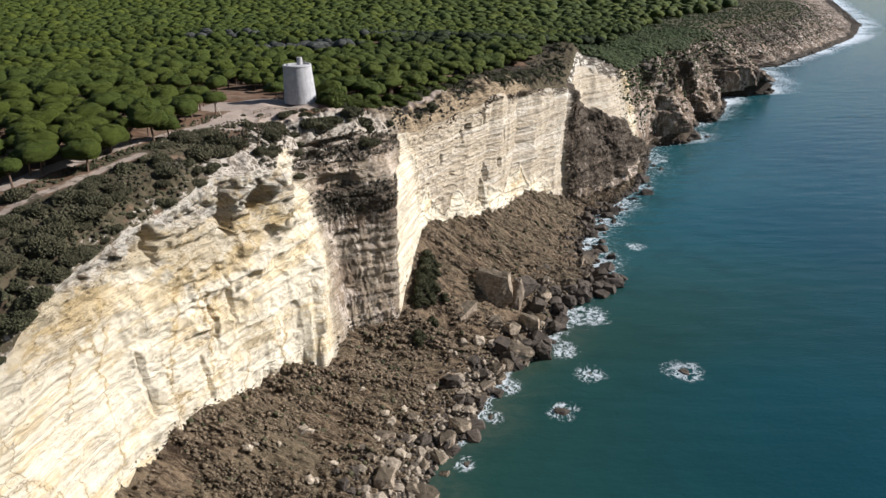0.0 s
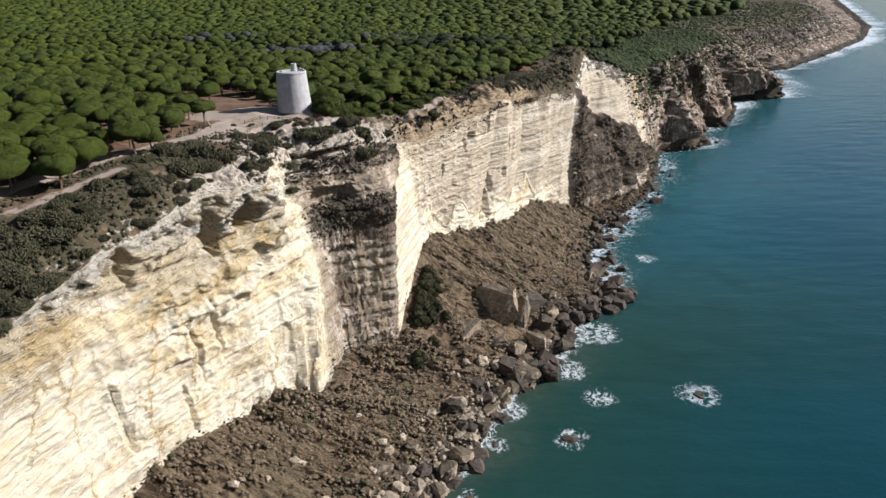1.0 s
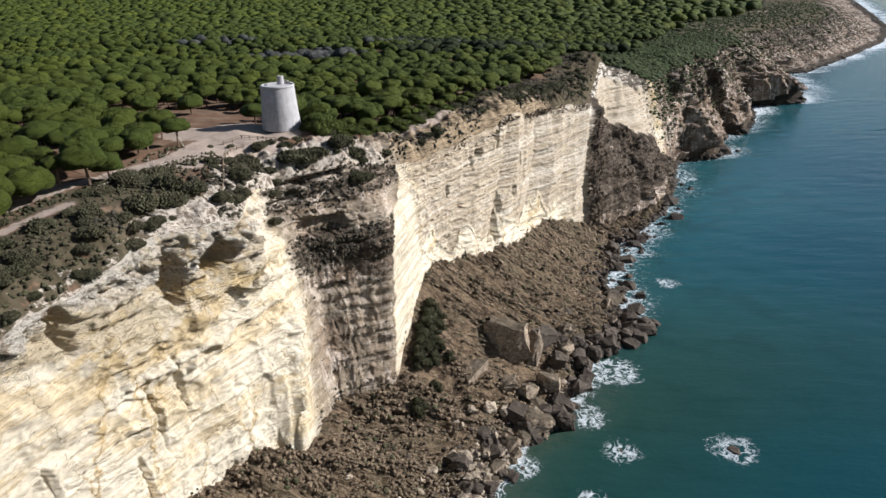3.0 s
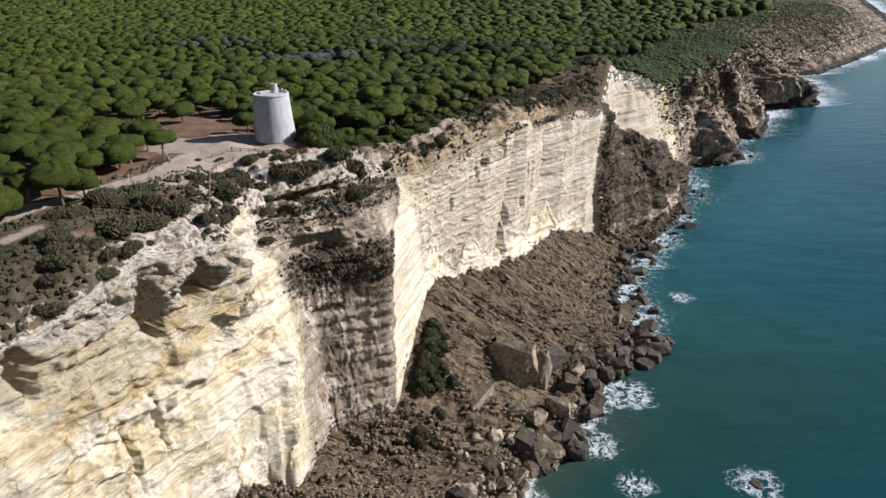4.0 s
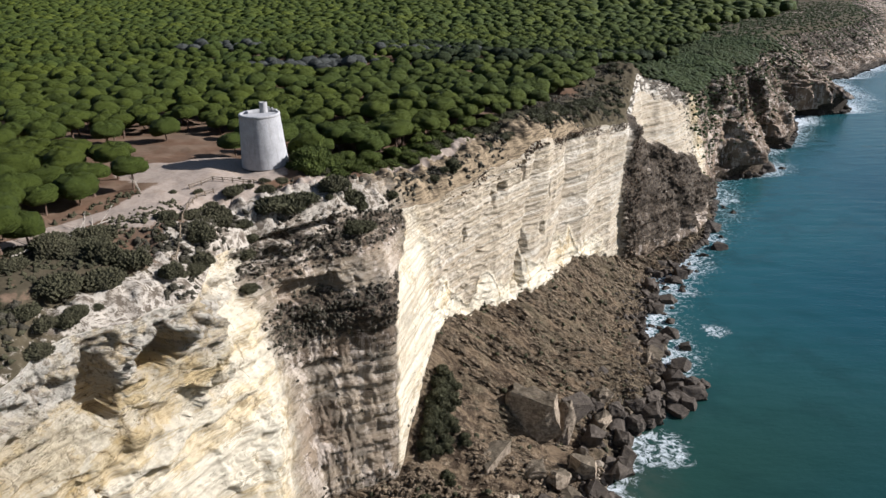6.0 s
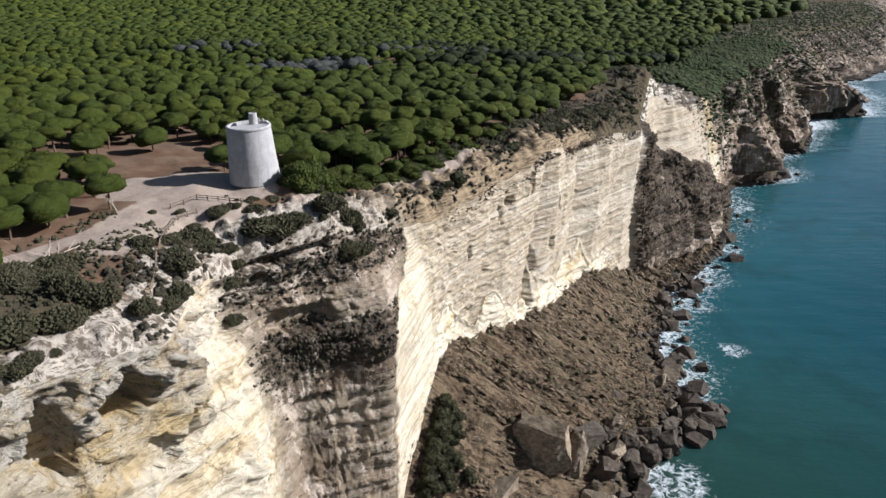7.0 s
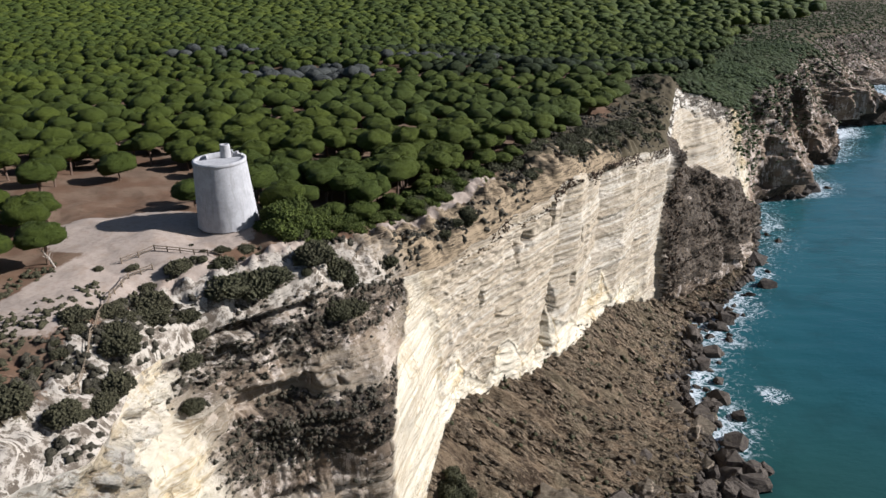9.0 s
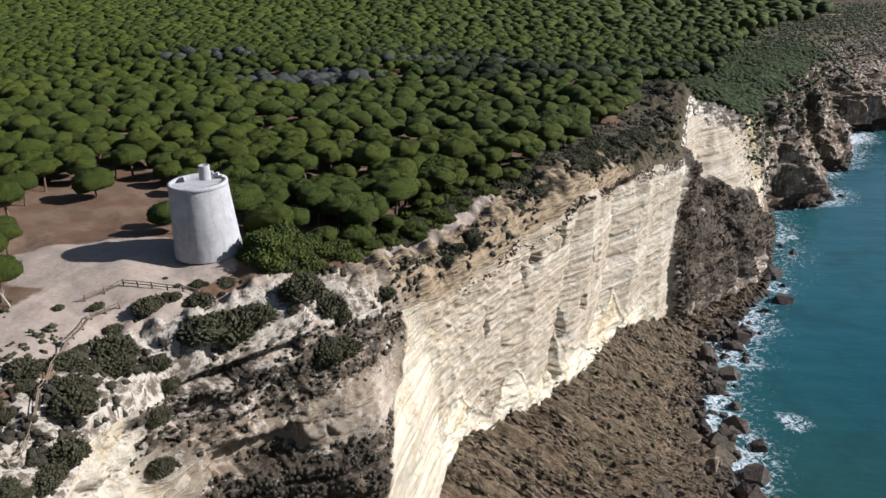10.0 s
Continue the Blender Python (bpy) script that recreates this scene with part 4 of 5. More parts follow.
SPOTS = scatter_pines()
extra = random.Random(17)
while len(SPOTS) and extra.random() > 0.004:
    i = extra.randrange(len(S))
    if 232 < E[i, 1] < 430:
        inn = extra.uniform(13.5 if E[i, 1] < 312 else 24, 34)
        SPOTS.append((E[i, 0] - NE[i, 0] * inn, E[i, 1] - NE[i, 1] * inn, 0.8))
SPOTS.sort(key=lambda p: math.hypot(p[0] + 55, p[1] - 200))
NEAR_PINES, MID_PINES = 300, 1150
rng = random.Random(11)
mid_crowns = [pine_crown(200 + k, 7, 15, 60) for k in range(8)]
far_crowns = [pine_crown(300 + k, 4, 9, 8) for k in range(10)]
farthest_crowns = [pine_crown(320 + k, 3, 6, 0) for k in range(10)]
mid_pieces, far_pieces, grey_pieces, oak_pieces = [], [], [], []
for i, (x, y, k) in enumerate(SPOTS):
    hit = ground_at(x, y, (0,))
    if hit is None:
        continue
    inn = inland_of(x, y)
    small = 0.62 if 228 < y < 700 and inn < 17 + 0.1 * max(0, y - 400) else 1.0
    wide = rng.uniform(2.9, 5.0) * k * small
    tall = rng.uniform(4.8, 7.8) * small
    if i < NEAR_PINES:
        tree = tagged(new("stone_pine"), "green umbrella-crowned stone pine on the sandy plateau", "tree", group="stone pines near the tower")
        tree.location = hit[0]
        trunk = new("trunk", TRUNKS[i % 4])
        crown = new("crown", CROWNS[i % 6])
        trunk.parent = crown.parent = tree
        trunk.scale = (tall, tall, tall)
        crown.location = (0, 0, tall * 0.78)
        crown.scale = (wide, wide * rng.uniform(0.88, 1.1), wide * rng.uniform(0.85, 1.15))
        crown.rotation_euler = (rng.uniform(-0.06, 0.06), rng.uniform(-0.06, 0.06), rng.uniform(0, 6.28))
    else:
        v, f = rng.choice(mid_crowns if i < MID_PINES else far_crowns if i < 4000 else farthest_crowns)
        ang = rng.uniform(0, 6.28)
        c, s = math.cos(ang) * wide, math.sin(ang) * wide
        q = v @ np.array(((c, s, 0), (-s, c, 0), (0, 0, wide * rng.uniform(0.85, 1.2)))) + np.array((hit[0].x, hit[0].y, hit[0].z + tall * 0.78))
        grey = min(math.hypot((x + 95) / 34, (y - 419) / 15), math.hypot((x + 36) / 32, (y - 470) / 14), math.hypot((x + 178) / 24, (y - 487) / 13))
        oak = min(math.hypot((x - 2) / 48, (y - 440) / 42), math.hypot((x - 70) / 45, (y - 500) / 30), math.hypot((x + 60) / 60, (y - 560) / 30))
        (grey_pieces if grey < 1 + 0.3 * math.sin(x) else oak_pieces if oak < 0.9 + 0.35 * math.sin(x * 0.21) * math.cos(y * 0.17) and rng.random() < 0.8 else mid_pieces if i < MID_PINES else far_pieces).append((q, f))
for pieces, name, label, leaf in ((mid_pieces, "pine_wood", "dense green stone pine wood behind the tower", M_PINE),
                                  (far_pieces, "far_pine_wood", "distant green pine forest reaching to the horizon", M_PINE),
                                  (grey_pieces, "grey_wood", "patches of grey-green trees within the pine forest", M_GREY),
                                  (oak_pieces, "dark_wood", "darker green stand of trees within the pine forest", M_OAK)):
    v, f = merge(pieces)
    tagged(mesh_object(name, v, f.tolist(), leaf, None, False), label, "forest", kind="stuff")

# ---- the tower ----
def lathe(profile, sides=64, wobble=0.0, seed=0):
    bm = bmesh.new()
    rng = random.Random(seed)
    rings = []
    for r, z_ in profile:
        rings.append([bm.verts.new(((r + rng.uniform(-wobble, wobble)) * math.cos(6.28319 * i / sides), (r + rng.uniform(-wobble, wobble)) * math.sin(6.28319 * i / sides), z_)) for i in range(sides)])
    for a_, b_ in zip(rings, rings[1:]):
        for i in range(sides):
            bm.faces.new((a_[i], a_[(i + 1) % sides], b_[(i + 1) % sides], b_[i]))
    for f_ in bm.faces:
        f_.smooth = True
    return bm


tower = tagged(new("watchtower"), "round tapering plastered stone watchtower on the plateau", "tower")
tower.location = TOWER
tower.rotation_euler = (0, radians(1.2), 0)
H = 9.9
part("body", lathe([(5.6, -2.0), (5.45, 0)] + [(5.45 - 0.72 * (k / 14) ** 0.9, H * k / 14) for k in range(1, 15)], wobble=0.025), M_PLASTER, tower)
part("parapet", lathe([(4.6, H - 0.1), (4.8, H), (4.82, H + 0.35), (4.72, H + 0.62), (4.15, H + 0.64), (4.1, H - 0.3)], wobble=0.03), M_PLASTER, tower, "low worn rim of the roof")
BACK = Vector((-0.47, 0.88, 0))
bm = bmesh.new()
arc_ = [Vector((4.2 * math.cos(6.28319 * k / 72), 4.2 * math.sin(6.28319 * k / 72), 0)) for k in range(72)]
arc_ = [p for p in arc_ if p.dot(BACK) < 1.0]
start_ = max(range(len(arc_)), key=lambda k: (arc_[k] - arc_[k - 1]).length)
arc_ = arc_[start_:] + arc_[:start_]
top_ = [bm.verts.new(p + Vector((0, 0, H + 0.38 + 0.04 * math.sin(k)))) for k, p in enumerate(arc_)]
low_ = [bm.verts.new(p + Vector((0, 0, H - 1.3))) for p in arc_]
bm.faces.new(top_)
for k in range(len(arc_)):
    bm.faces.new((low_[k], low_[(k + 1) % len(arc_)], top_[(k + 1) % len(arc_)], top_[k]))
part("roof_floor", bm, M_PLASTER, tower, "worn plastered roof terrace with a sunken rear part")
part("stair_pit", lathe([(4.15, H + 0.3), (4.1, H - 1.2), (2.0, H - 1.22), (0.02, H - 1.25)], 48), M_PLASTER, tower, "shaded sunken stair pit of the roof")
turret = part("stair_turret", lathe([(1.0, -1.6), (0.96, 0.4), (0.90, 2.3), (0.92, 2.45), (0.66, 2.5), (0.6, 1.6), (0.02, 1.6)], 28, 0.03), M_PLASTER, tower, "small round open-topped stair turret")
turret.location = (0.5, 1.9, H + 0.3)
bm = bmesh.new()
for k in range(9):
    t_ = k / 8
    c_ = Vector((1.2 + 2.3 * t_, 2.3 + 0.35 * math.sin(3 * t_), H + 0.1))
    bmesh.ops.create_cube(bm, size=1, matrix=Matrix.LocRotScale(c_ + Vector((0, 0, 0.25 * math.sin(k * 2.1))), Euler((0, 0, 0.3 - 0.5 * t_)), (0.42, 0.6, 2.3 - 0.9 * t_ + 0.35 * math.sin(k * 1.7))))
part("broken_wall", bm, M_PLASTER, tower, "broken stub of old wall beside the turret")


# ---- fallen rocks ----
def boulder_mesh(seed, material, detail=1, box=(1.0, 0.85, 0.75)):
    """An angular block: the hull of points near a box, broken edges, a little relief."""
    rng = random.Random(seed)
    bm = bmesh.new()
    for _ in range(18):
        p_ = Vector((rng.uniform(-1, 1), rng.uniform(-1, 1), rng.uniform(-1, 1)))
        p_ /= (0.45 * p_.length + 0.55 * max(abs(p_.x), abs(p_.y), abs(p_.z))) ** 0.9
        bm.verts.new((p_.x * box[0], p_.y * box[1], p_.z * box[2]))
    bmesh.ops.convex_hull(bm, input=bm.verts)
    bmesh.ops.delete(bm, geom=[v_ for v_ in bm.verts if not v_.link_faces], context="VERTS")
    for _ in range(detail):
        bmesh.ops.subdivide_edges(bm, edges=bm.edges, cuts=1, use_grid_fill=True)
        for v_ in bm.verts:
            v_.co *= 1 + 0.07 * noise.noise(v_.co * 1.9 + Vector((seed, 0, 0))) + 0.04 * noise.noise(v_.co * 5.0 + Vector((seed, 3, 0)))
    me = bpy.data.meshes.new("boulder")
    bm.to_mesh(me)
    bm.free()
    me.materials.append(material)
    return me


def place_boulder(me, x, y, size, label, group, sink=0.35, turn=(0, 0, 0), squash=1.0, base_z=None):
    hit = ground_at(x, y, (2,))
    z0 = base_z if base_z is not None else (max(hit[0].z, -0.8) if hit else -0.8)
    ob = tagged(new("boulder", me), label, "rock", group=group)
    ob.location = (x, y, z0 + size * squash * 0.75 * (1 - 2 * sink))
    ob.scale = (size, size, size * squash)
    ob.rotation_euler = turn
    return ob


DARK = [boulder_mesh(k, M_DARK_ROCK, 2) for k in range(9)]
PALE = [boulder_mesh(40 + k, M_PALE_ROCK, 2) for k in range(6)]
# the large outcrops and blocks below the corner of the cliff
for k, (x, y, z0, sx_, sy_, sz_, rx_, ry_, rz_, stone) in enumerate((
        (10.5, 227.0, 15.0, 8.6, 7.6, 13.0, -0.06, 0.10, -0.12, M_PALE_ROCK), (-1, 211, 12, 6.5, 5.5, 10.0, 0.1, 0.22, 0.4, M_PALE_ROCK),
        (18.5, 201, 3.2, 5.8, 4.0, 4.0, 0.25, 0.1, 0.3, M_PALE_ROCK), (27, 203, 2.6, 3.6, 3.6, 4.4, 0.1, 0.1, 0.1, M_DARK_ROCK),
        (24, 218, 6.0, 5.2, 3.8, 4.2, 0.1, 0.5, 0.6, M_PALE_ROCK), (34, 221, 2.5, 4.4, 3.0, 2.8, 0.1, 0.45, 0.9, M_DARK_ROCK),
        (24, 236, 12, 6.0, 5.0, 6.5, 0, 0.2, 0.9, M_DARK_ROCK), (64, 259, 1.5, 5.0, 3.6, 2.9, 0.05, 0.1, 0.2, M_DARK_ROCK),
        (36, 243, 5.0, 3.0, 3.6, 5.0, 0.2, 0.2, 0.3, M_DARK_ROCK), (44, 250, 3.5, 3.2, 3.4, 4.0, 0.1, 0.3, 0.9, M_DARK_ROCK),
        (50, 255, 2.5, 3.8, 3.0, 3.0, 0.1, 0.2, 0.5, M_DARK_ROCK), (19.5, 230, 12.0, 4.6, 4.2, 8.5, 0.1, 0.1, 1.3, M_PALE_ROCK),
        (28, 230, 6.0, 3.8, 3.4, 4.6, 0.2, 0.3, 0.2, M_DARK_ROCK), (31, 237, 7.0, 3.6, 3.0, 5.0, 0.1, -0.2, 0.7, M_PALE_ROCK),
        (37, 234, 3.6, 3.4, 2.8, 3.6, 0.3, 0.2, 1.4, M_DARK_ROCK), (42, 241, 3.0, 3.0, 3.4, 3.2, 0.1, 0.4, 0.1, M_DARK_ROCK),
        (33, 248, 8.0, 3.4, 3.0, 4.2, 0.2, 0.1, 0.5, M_PALE_ROCK), (57, 256, 1.6, 3.4, 2.6, 2.2, 0.2, 0.1, 1.1, M_DARK_ROCK),
        (10, 213, 9.0, 3.6, 3.0, 4.0, 0.3, 0.2, 0.3, M_PALE_ROCK), (17, 213, 6.5, 3.4, 2.8, 3.0, 0.2, 0.4, 0.9, M_PALE_ROCK),
        (4, 203, 7.0, 2.6, 2.2, 3.2, 0.2, 0.3, 0.4, M_RUBBLE), (9, 204, 5.5, 2.4, 2.0, 2.2, 0.4, 0.1, 1.2, M_RUBBLE),
        (-1, 200, 8.0, 2.2, 2.4, 2.6, 0.1, 0.5, 0.8, M_RUBBLE), (-7, 196, 8.2, 2.6, 1.8, 1.8, 0.5, 0.2, 2.0, M_RUBBLE))):
    ob = tagged(new("fallen_block", boulder_mesh(70 + k, stone, 3)), "large angular fallen block of brown limestone at the cliff foot", "rock", group="large blocks below the cliff")
    ob.location, ob.scale, ob.rotation_euler = (x, y, z0), (sx_, sy_, sz_), (rx_, ry_, rz_)
rng = random.Random(21)
for x, y, r, _ in SEA_ROCKS:
    place_boulder(rng.choice(DARK), x, y, r, "dark wet rock awash in white foam", "rocks in the sea", 0.5, (0, 0, rng.uniform(0, 6)), 0.6, -0.5)
# boulders along the waterline
count = 0
while count < 299:
    i = rng.randrange(len(S))
    if not 105 < W[i, 1] < 520 or rng.random() > 1.0 - 0.4 * (W[i, 1] > 400) - 0.25 * (W[i, 1] < 195):
        continue
    back = abs(rng.gauss(0, 1)) * (5 if W[i, 1] > 250 else 8 if W[i, 1] > 190 else 11)
    out = rng.uniform(-2, 15) if W[i, 1] > 250 else rng.uniform(-1, 4)
    dirn = Vector((F[i, 0] - W[i, 0], F[i, 1] - W[i, 1]))
    if dirn.length < back:
        continue
    dirn.normalize()
    x, y = W[i, 0] + dirn.x * (back - out), W[i, 1] + dirn.y * (back - out)
    size = min(4.2, (1.6 if 200 < W[i, 1] < 300 else 1.3) * math.exp(abs(rng.gauss(0, 0.5))))
    pale = (back > 6 or W[i, 1] < 200) and rng.random() < 0.5
    place_boulder(rng.choice(PALE if pale else DARK), x, y, size, "pale angular limestone boulder on the slope" if pale else "dark brown boulder at the waterline",
                  "boulders along the shore", rng.uniform(0.2, 0.4), (rng.uniform(-0.5, 0.5), rng.uniform(-0.5, 0.5), rng.uniform(0, 6.28)), rng.uniform(0.7, 1.1))
    count += 1


PALE_STONES = [boulder_mesh(50 + k, M_RUBBLE, 2) for k in range(4)]
for x, y, size in ((-55.5, 130.6, 1.5), (-54, 132.5, 1.0), (-45, 143.8, 1.9), (-43.2, 145.5, 1.3), (-26.4, 150.8, 2.0), (-23.2, 158.7, 2.4), (-24.8, 160.5, 1.5), (-41, 129.7, 1.8), (-39.3, 131, 1.2),
                   (-17.1, 154.9, 2.2), (-28.5, 137.7, 1.6), (-35.7, 136.5, 1.3), (-22.8, 175.6, 1.4), (-32.5, 167.2, 1.2), (-20, 165, 1.8), (-15, 170, 1.6), (-30, 146, 1.1), (-19, 147, 1.9), (-12, 178, 1.7), (-49, 136, 1.0)):
    place_boulder(rng.choice(PALE_STONES), x, y, size, "pale cream limestone block lying on the scrubby slope", "pale stones on the slope", 0.3, (rng.uniform(-0.4, 0.4), rng.uniform(-0.4, 0.4), rng.uniform(0, 6.28)), rng.uniform(0.7, 1.0))


def rock_stuff(name, count, rows, reach, sizes, material, label, seed):
    """Countless small stones strewn over the lower slope."""
    gen = np.random.default_rng(seed)
    idx = np.nonzero((W[:, 1] > rows[0]) & (W[:, 1] < rows[1]))[0]
    i = gen.choice(idx, count)
    j = np.clip((NS * (1 - np.abs(gen.normal(0, reach, count)))).astype(int), 3, NS + 3)
    pts = SLOPE[i, j] + gen.normal(0, 0.6, (count, 3)) * np.array((1, 1, 0.1))
    rad = sizes[0] * np.exp(np.abs(gen.normal(0, sizes[1], count)))
    v, f = clumps(gen, pts, rad, 0.75, 0.35)
    tagged(mesh_object(name, v, f.tolist(), material), label, "rocks", kind="stuff")


rock_stuff("pale_rubble", 1700, (95, 225), 0.13, (0.40, 0.6), M_RUBBLE, "pale broken stones strewn over the foot of the slope", 31)
rock_stuff("dark_rubble", 1800, (95, 420), 0.18, (0.45, 0.5), M_DARK_ROCK, "dark wet stones crowded along the waterline", 32)
rock_stuff("far_rubble", 900, (380, 1000), 0.10, (0.9, 0.6), M_DARK_ROCK, "dark rocks along the distant shore", 33)


# ---- bushes and scrub ----
OCTA_V = np.array(((1, 0, 0), (0, 1, 0), (-1, 0, 0), (0, -1, 0), (0, 0, 1.0), (0, 0, -0.5)))
OCTA_F = np.array(((0, 1, 4), (1, 2, 4), (2, 3, 4), (3, 0, 4), (1, 0, 5), (2, 1, 5), (3, 2, 5), (0, 3, 5)))


def bush_crown(seed, sprays=150, blades=260):
    """A dense shrub: an uneven body, small pointed sprays all over it and loose leaves."""
    gen = np.random.default_rng(seed)
    v, f = pine_crown(seed, 8, 16, 0, 0.72)
    pts, nrm = dome(gen, sprays, 0.72)
    q = pts * 1.6 + seed
    pts = pts * (0.88 + 0.26 * np.abs(vnoise(q[:, 0], q[:, 1], q[:, 2])))[:, None]
    lean = nrm + np.array((0, 0, 0.9)) + gen.normal(0, 0.35, nrm.shape)
    lean /= np.linalg.norm(lean, axis=1)[:, None]
    side = np.cross(lean, gen.normal(size=lean.shape))
    side /= np.linalg.norm(side, axis=1)[:, None]
    third = np.cross(lean, side)
    o = OCTA_V[None] * gen.uniform(0.09, 0.18, (sprays, 1, 1)) * (1 + 0.3 * gen.uniform(-1, 1, (sprays, 6, 1)))
    tips = o[:, :, :1] * side[:, None] + o[:, :, 1:2] * third[:, None] + 1.5 * o[:, :, 2:] * lean[:, None] + pts[:, None]
    p2, n2 = dome(gen, blades, 0.76)
    return merge([(v * 0.93, f), (tips.reshape(-1, 3), (OCTA_F[None] + np.arange(sprays)[:, None, None] * 6).reshape(-1, 3)), tufts(gen, p2 * 0.98, n2 + np.array((0, 0, 0.5)), 0.10)])


BUSHES = []
for k in range(6):
    v, f = bush_crown(500 + k)
    me = bpy.data.meshes.new("bush")
    me.from_pydata(v.tolist(), [], f.tolist())
    me.materials.append(M_BUSH)
    BUSHES.append(me)


def shrub_mesh(seed, leaf):
    """A tall shrub: rounded lobes heaped on one another."""
    gen_ = np.random.default_rng(seed)
    pieces = []
    for k in range(8):
        ang = k * 2.4 + gen_.uniform(-0.4, 0.4)
        out = (0.0, 0.35, 0.5, 0.62, 0.66, 0.70, 0.72, 0.74)[k]
        high = (0.95, 0.75, 0.65, 0.45, 0.3, 0.2, 0.15, 0.1)[k]
        v, f = bush_crown(seed * 10 + k, 90, 120)
        pieces.append((v * gen_.uniform(0.40, 0.56) + np.array((out * math.cos(ang), out * math.sin(ang), high)), f))
    v, f = merge(pieces)
    me = bpy.data.meshes.new("shrub")
    me.from_pydata(v.tolist(), [], f.tolist())
    me.materials.append(leaf)
    return me


SHRUBS = [shrub_mesh(60 + k, M_GREEN) for k in range(4)]
FOOT_SHRUBS = [shrub_mesh(70 + k, M_BUSH) for k in range(2)]


def place_shrub(meshes, x, y, r, tall, label, group):
    ob = tagged(new("shrub", rng.choice(meshes)), label, "shrub", group=group)
    ob.location = ground_at(x, y)[0] - Vector((0, 0, 0.1 * r))
    ob.scale = (r, r * rng.uniform(0.9, 1.15), r * tall)
    ob.rotation_euler = (0, 0, rng.uniform(0, 6.28))


def far_bush(x, y, r, tall):
    """The leaves of one bush among many, to be joined with the rest."""
    hit = ground_at(x, y)
    ang = rng.uniform(0, 6.28)
    c, s_ = math.cos(ang) * r, math.sin(ang) * r
    v, f = rng.choice(SMALL_BUSHES)
    return v @ np.array(((c, s_, 0), (-s_, c, 0), (0, 0, r * tall))) + np.array(hit[0]), f


SMALL_BUSHES = [bush_crown(520 + k, 60, 90) for k in range(6)]


def place_bush(x, y, r, tall=0.8, lift=0.12, label="dark green juniper bush on the pale cliff rim"):
    hit = ground_at(x, y)
    if hit is None:
        return
    ob = tagged(new("bush", rng.choice(BUSHES)), label, "bush", group="bushes along the cliff edge")
    ob.location = hit[0] + Vector((0, 0, r * lift))
    ob.scale = (r, r * rng.uniform(0.8, 1.2), r * tall * rng.uniform(0.85, 1.1))
    ob.rotation_euler = (0, 0, rng.uniform(0, 6.28))


TALL_BUSHES = (
    (-39.5, 226.5, 3.6), (-39, 231, 4.4), (-35, 233, 4.2), (-31.5, 238, 4.2), (-28, 243.5, 4.0),
    (-34, 242, 4.6), (-24, 249, 4.0), (-28.5, 250, 4.4), (-19.5, 256, 3.8), (-38.5, 237, 4.6), (-15, 264, 3.8), (-23, 258, 4.4), (-10, 272, 3.8), (-18, 268, 4.2))
RIM_BUSHES = (
    (-47.5, 205.0, 3.2), (-44.2, 207, 3.4), (-42, 209.5, 2.8), (-36.5, 216.5, 3.4), (-33.5, 218.5, 3.0), (-32, 213, 2.6), (-30, 215, 2.4), (-25.5, 228, 1.7), (-57.5, 198, 2.6), (-56, 195.2, 2.6), (-56.5, 206.8, 2.0), (-59.7, 202.5, 1.5),
    (-50.5, 210.4, 2.0), (-48.6, 215.8, 1.5), (-37.2, 219, 2.2), (-31.3, 219, 2.0), (-50.5, 198, 1.5), (-49, 203, 1.2), (-52, 199, 1.8), (-16.5, 244, 1.6), (-14, 247, 1.4),
    (-11, 251, 1.5))
TRACK_BUSHES = (
    (-53.5, 181, 2.2), (-55, 186, 2.6), (-62.5, 188.5, 2.0), (-60, 171, 3.0), (-59.8, 192, 1.8), (-54.3, 172, 2.0), (-49.5, 191, 1.6), (-53, 177, 1.8), (-50, 193, 1.8),
    (-62, 165, 2.8), (-66, 160, 3.0), (-65, 171, 3.2))
TUSSOCKS = (
    (-55, 213, 0.5), (-51, 214, 0.6), (-48, 213, 0.5), (-58, 215, 0.4), (-46, 215, 0.7), (-52, 209, 0.6), (-68.6, 204, 0.8), (-63.6, 205.4, 0.9))
for x, y, r in ((-44.8, 223.8, 4.6), (-43.0, 228.5, 4.8), (-41.0, 224.5, 3.8)):
    place_shrub(SHRUBS, x, y, r, 1.0, "tall rounded green juniper shrub beside the pale tower", "tall shrubs by the tower")
for x, y, r in TALL_BUSHES:
    place_shrub(SHRUBS, x, y, r * rng.uniform(0.75, 1.05), rng.uniform(0.6, 0.8), "windswept green juniper shrub between the pines and the rim", "tall shrubs by the tower")
for x, y, r in RIM_BUSHES + TRACK_BUSHES + TUSSOCKS:
    place_bush(x, y, r)


for x, y, r in ((-14.5, 223, 3.0), (-14.5, 219, 3.4), (-15, 215, 3.4), (-15.5, 211, 3.4), (-16, 207, 3.4), (-16.5, 203, 3.0), (-11.5, 217, 2.6), (-12, 222, 2.4), (-12, 211, 2.8), (-12.5, 206, 2.6), (-16.5, 193, 3.2), (-12, 201, 2.2), (-8, 209, 2.0)):
    place_shrub(FOOT_SHRUBS, x, y, r, 1.15, "dense dark green bush at the foot of the cliff", "bushes at the cliff foot")


def on_track(x, y):
    q, w = np.array([[x]]), np.array([[y]])
    return max(float(near_line(q, w, t_, h_)[0, 0]) for t_, h_ in ((TRACK, 3.0), (TRACK_2, 2.2), (TRACK_3, 2.4))) > 0.3


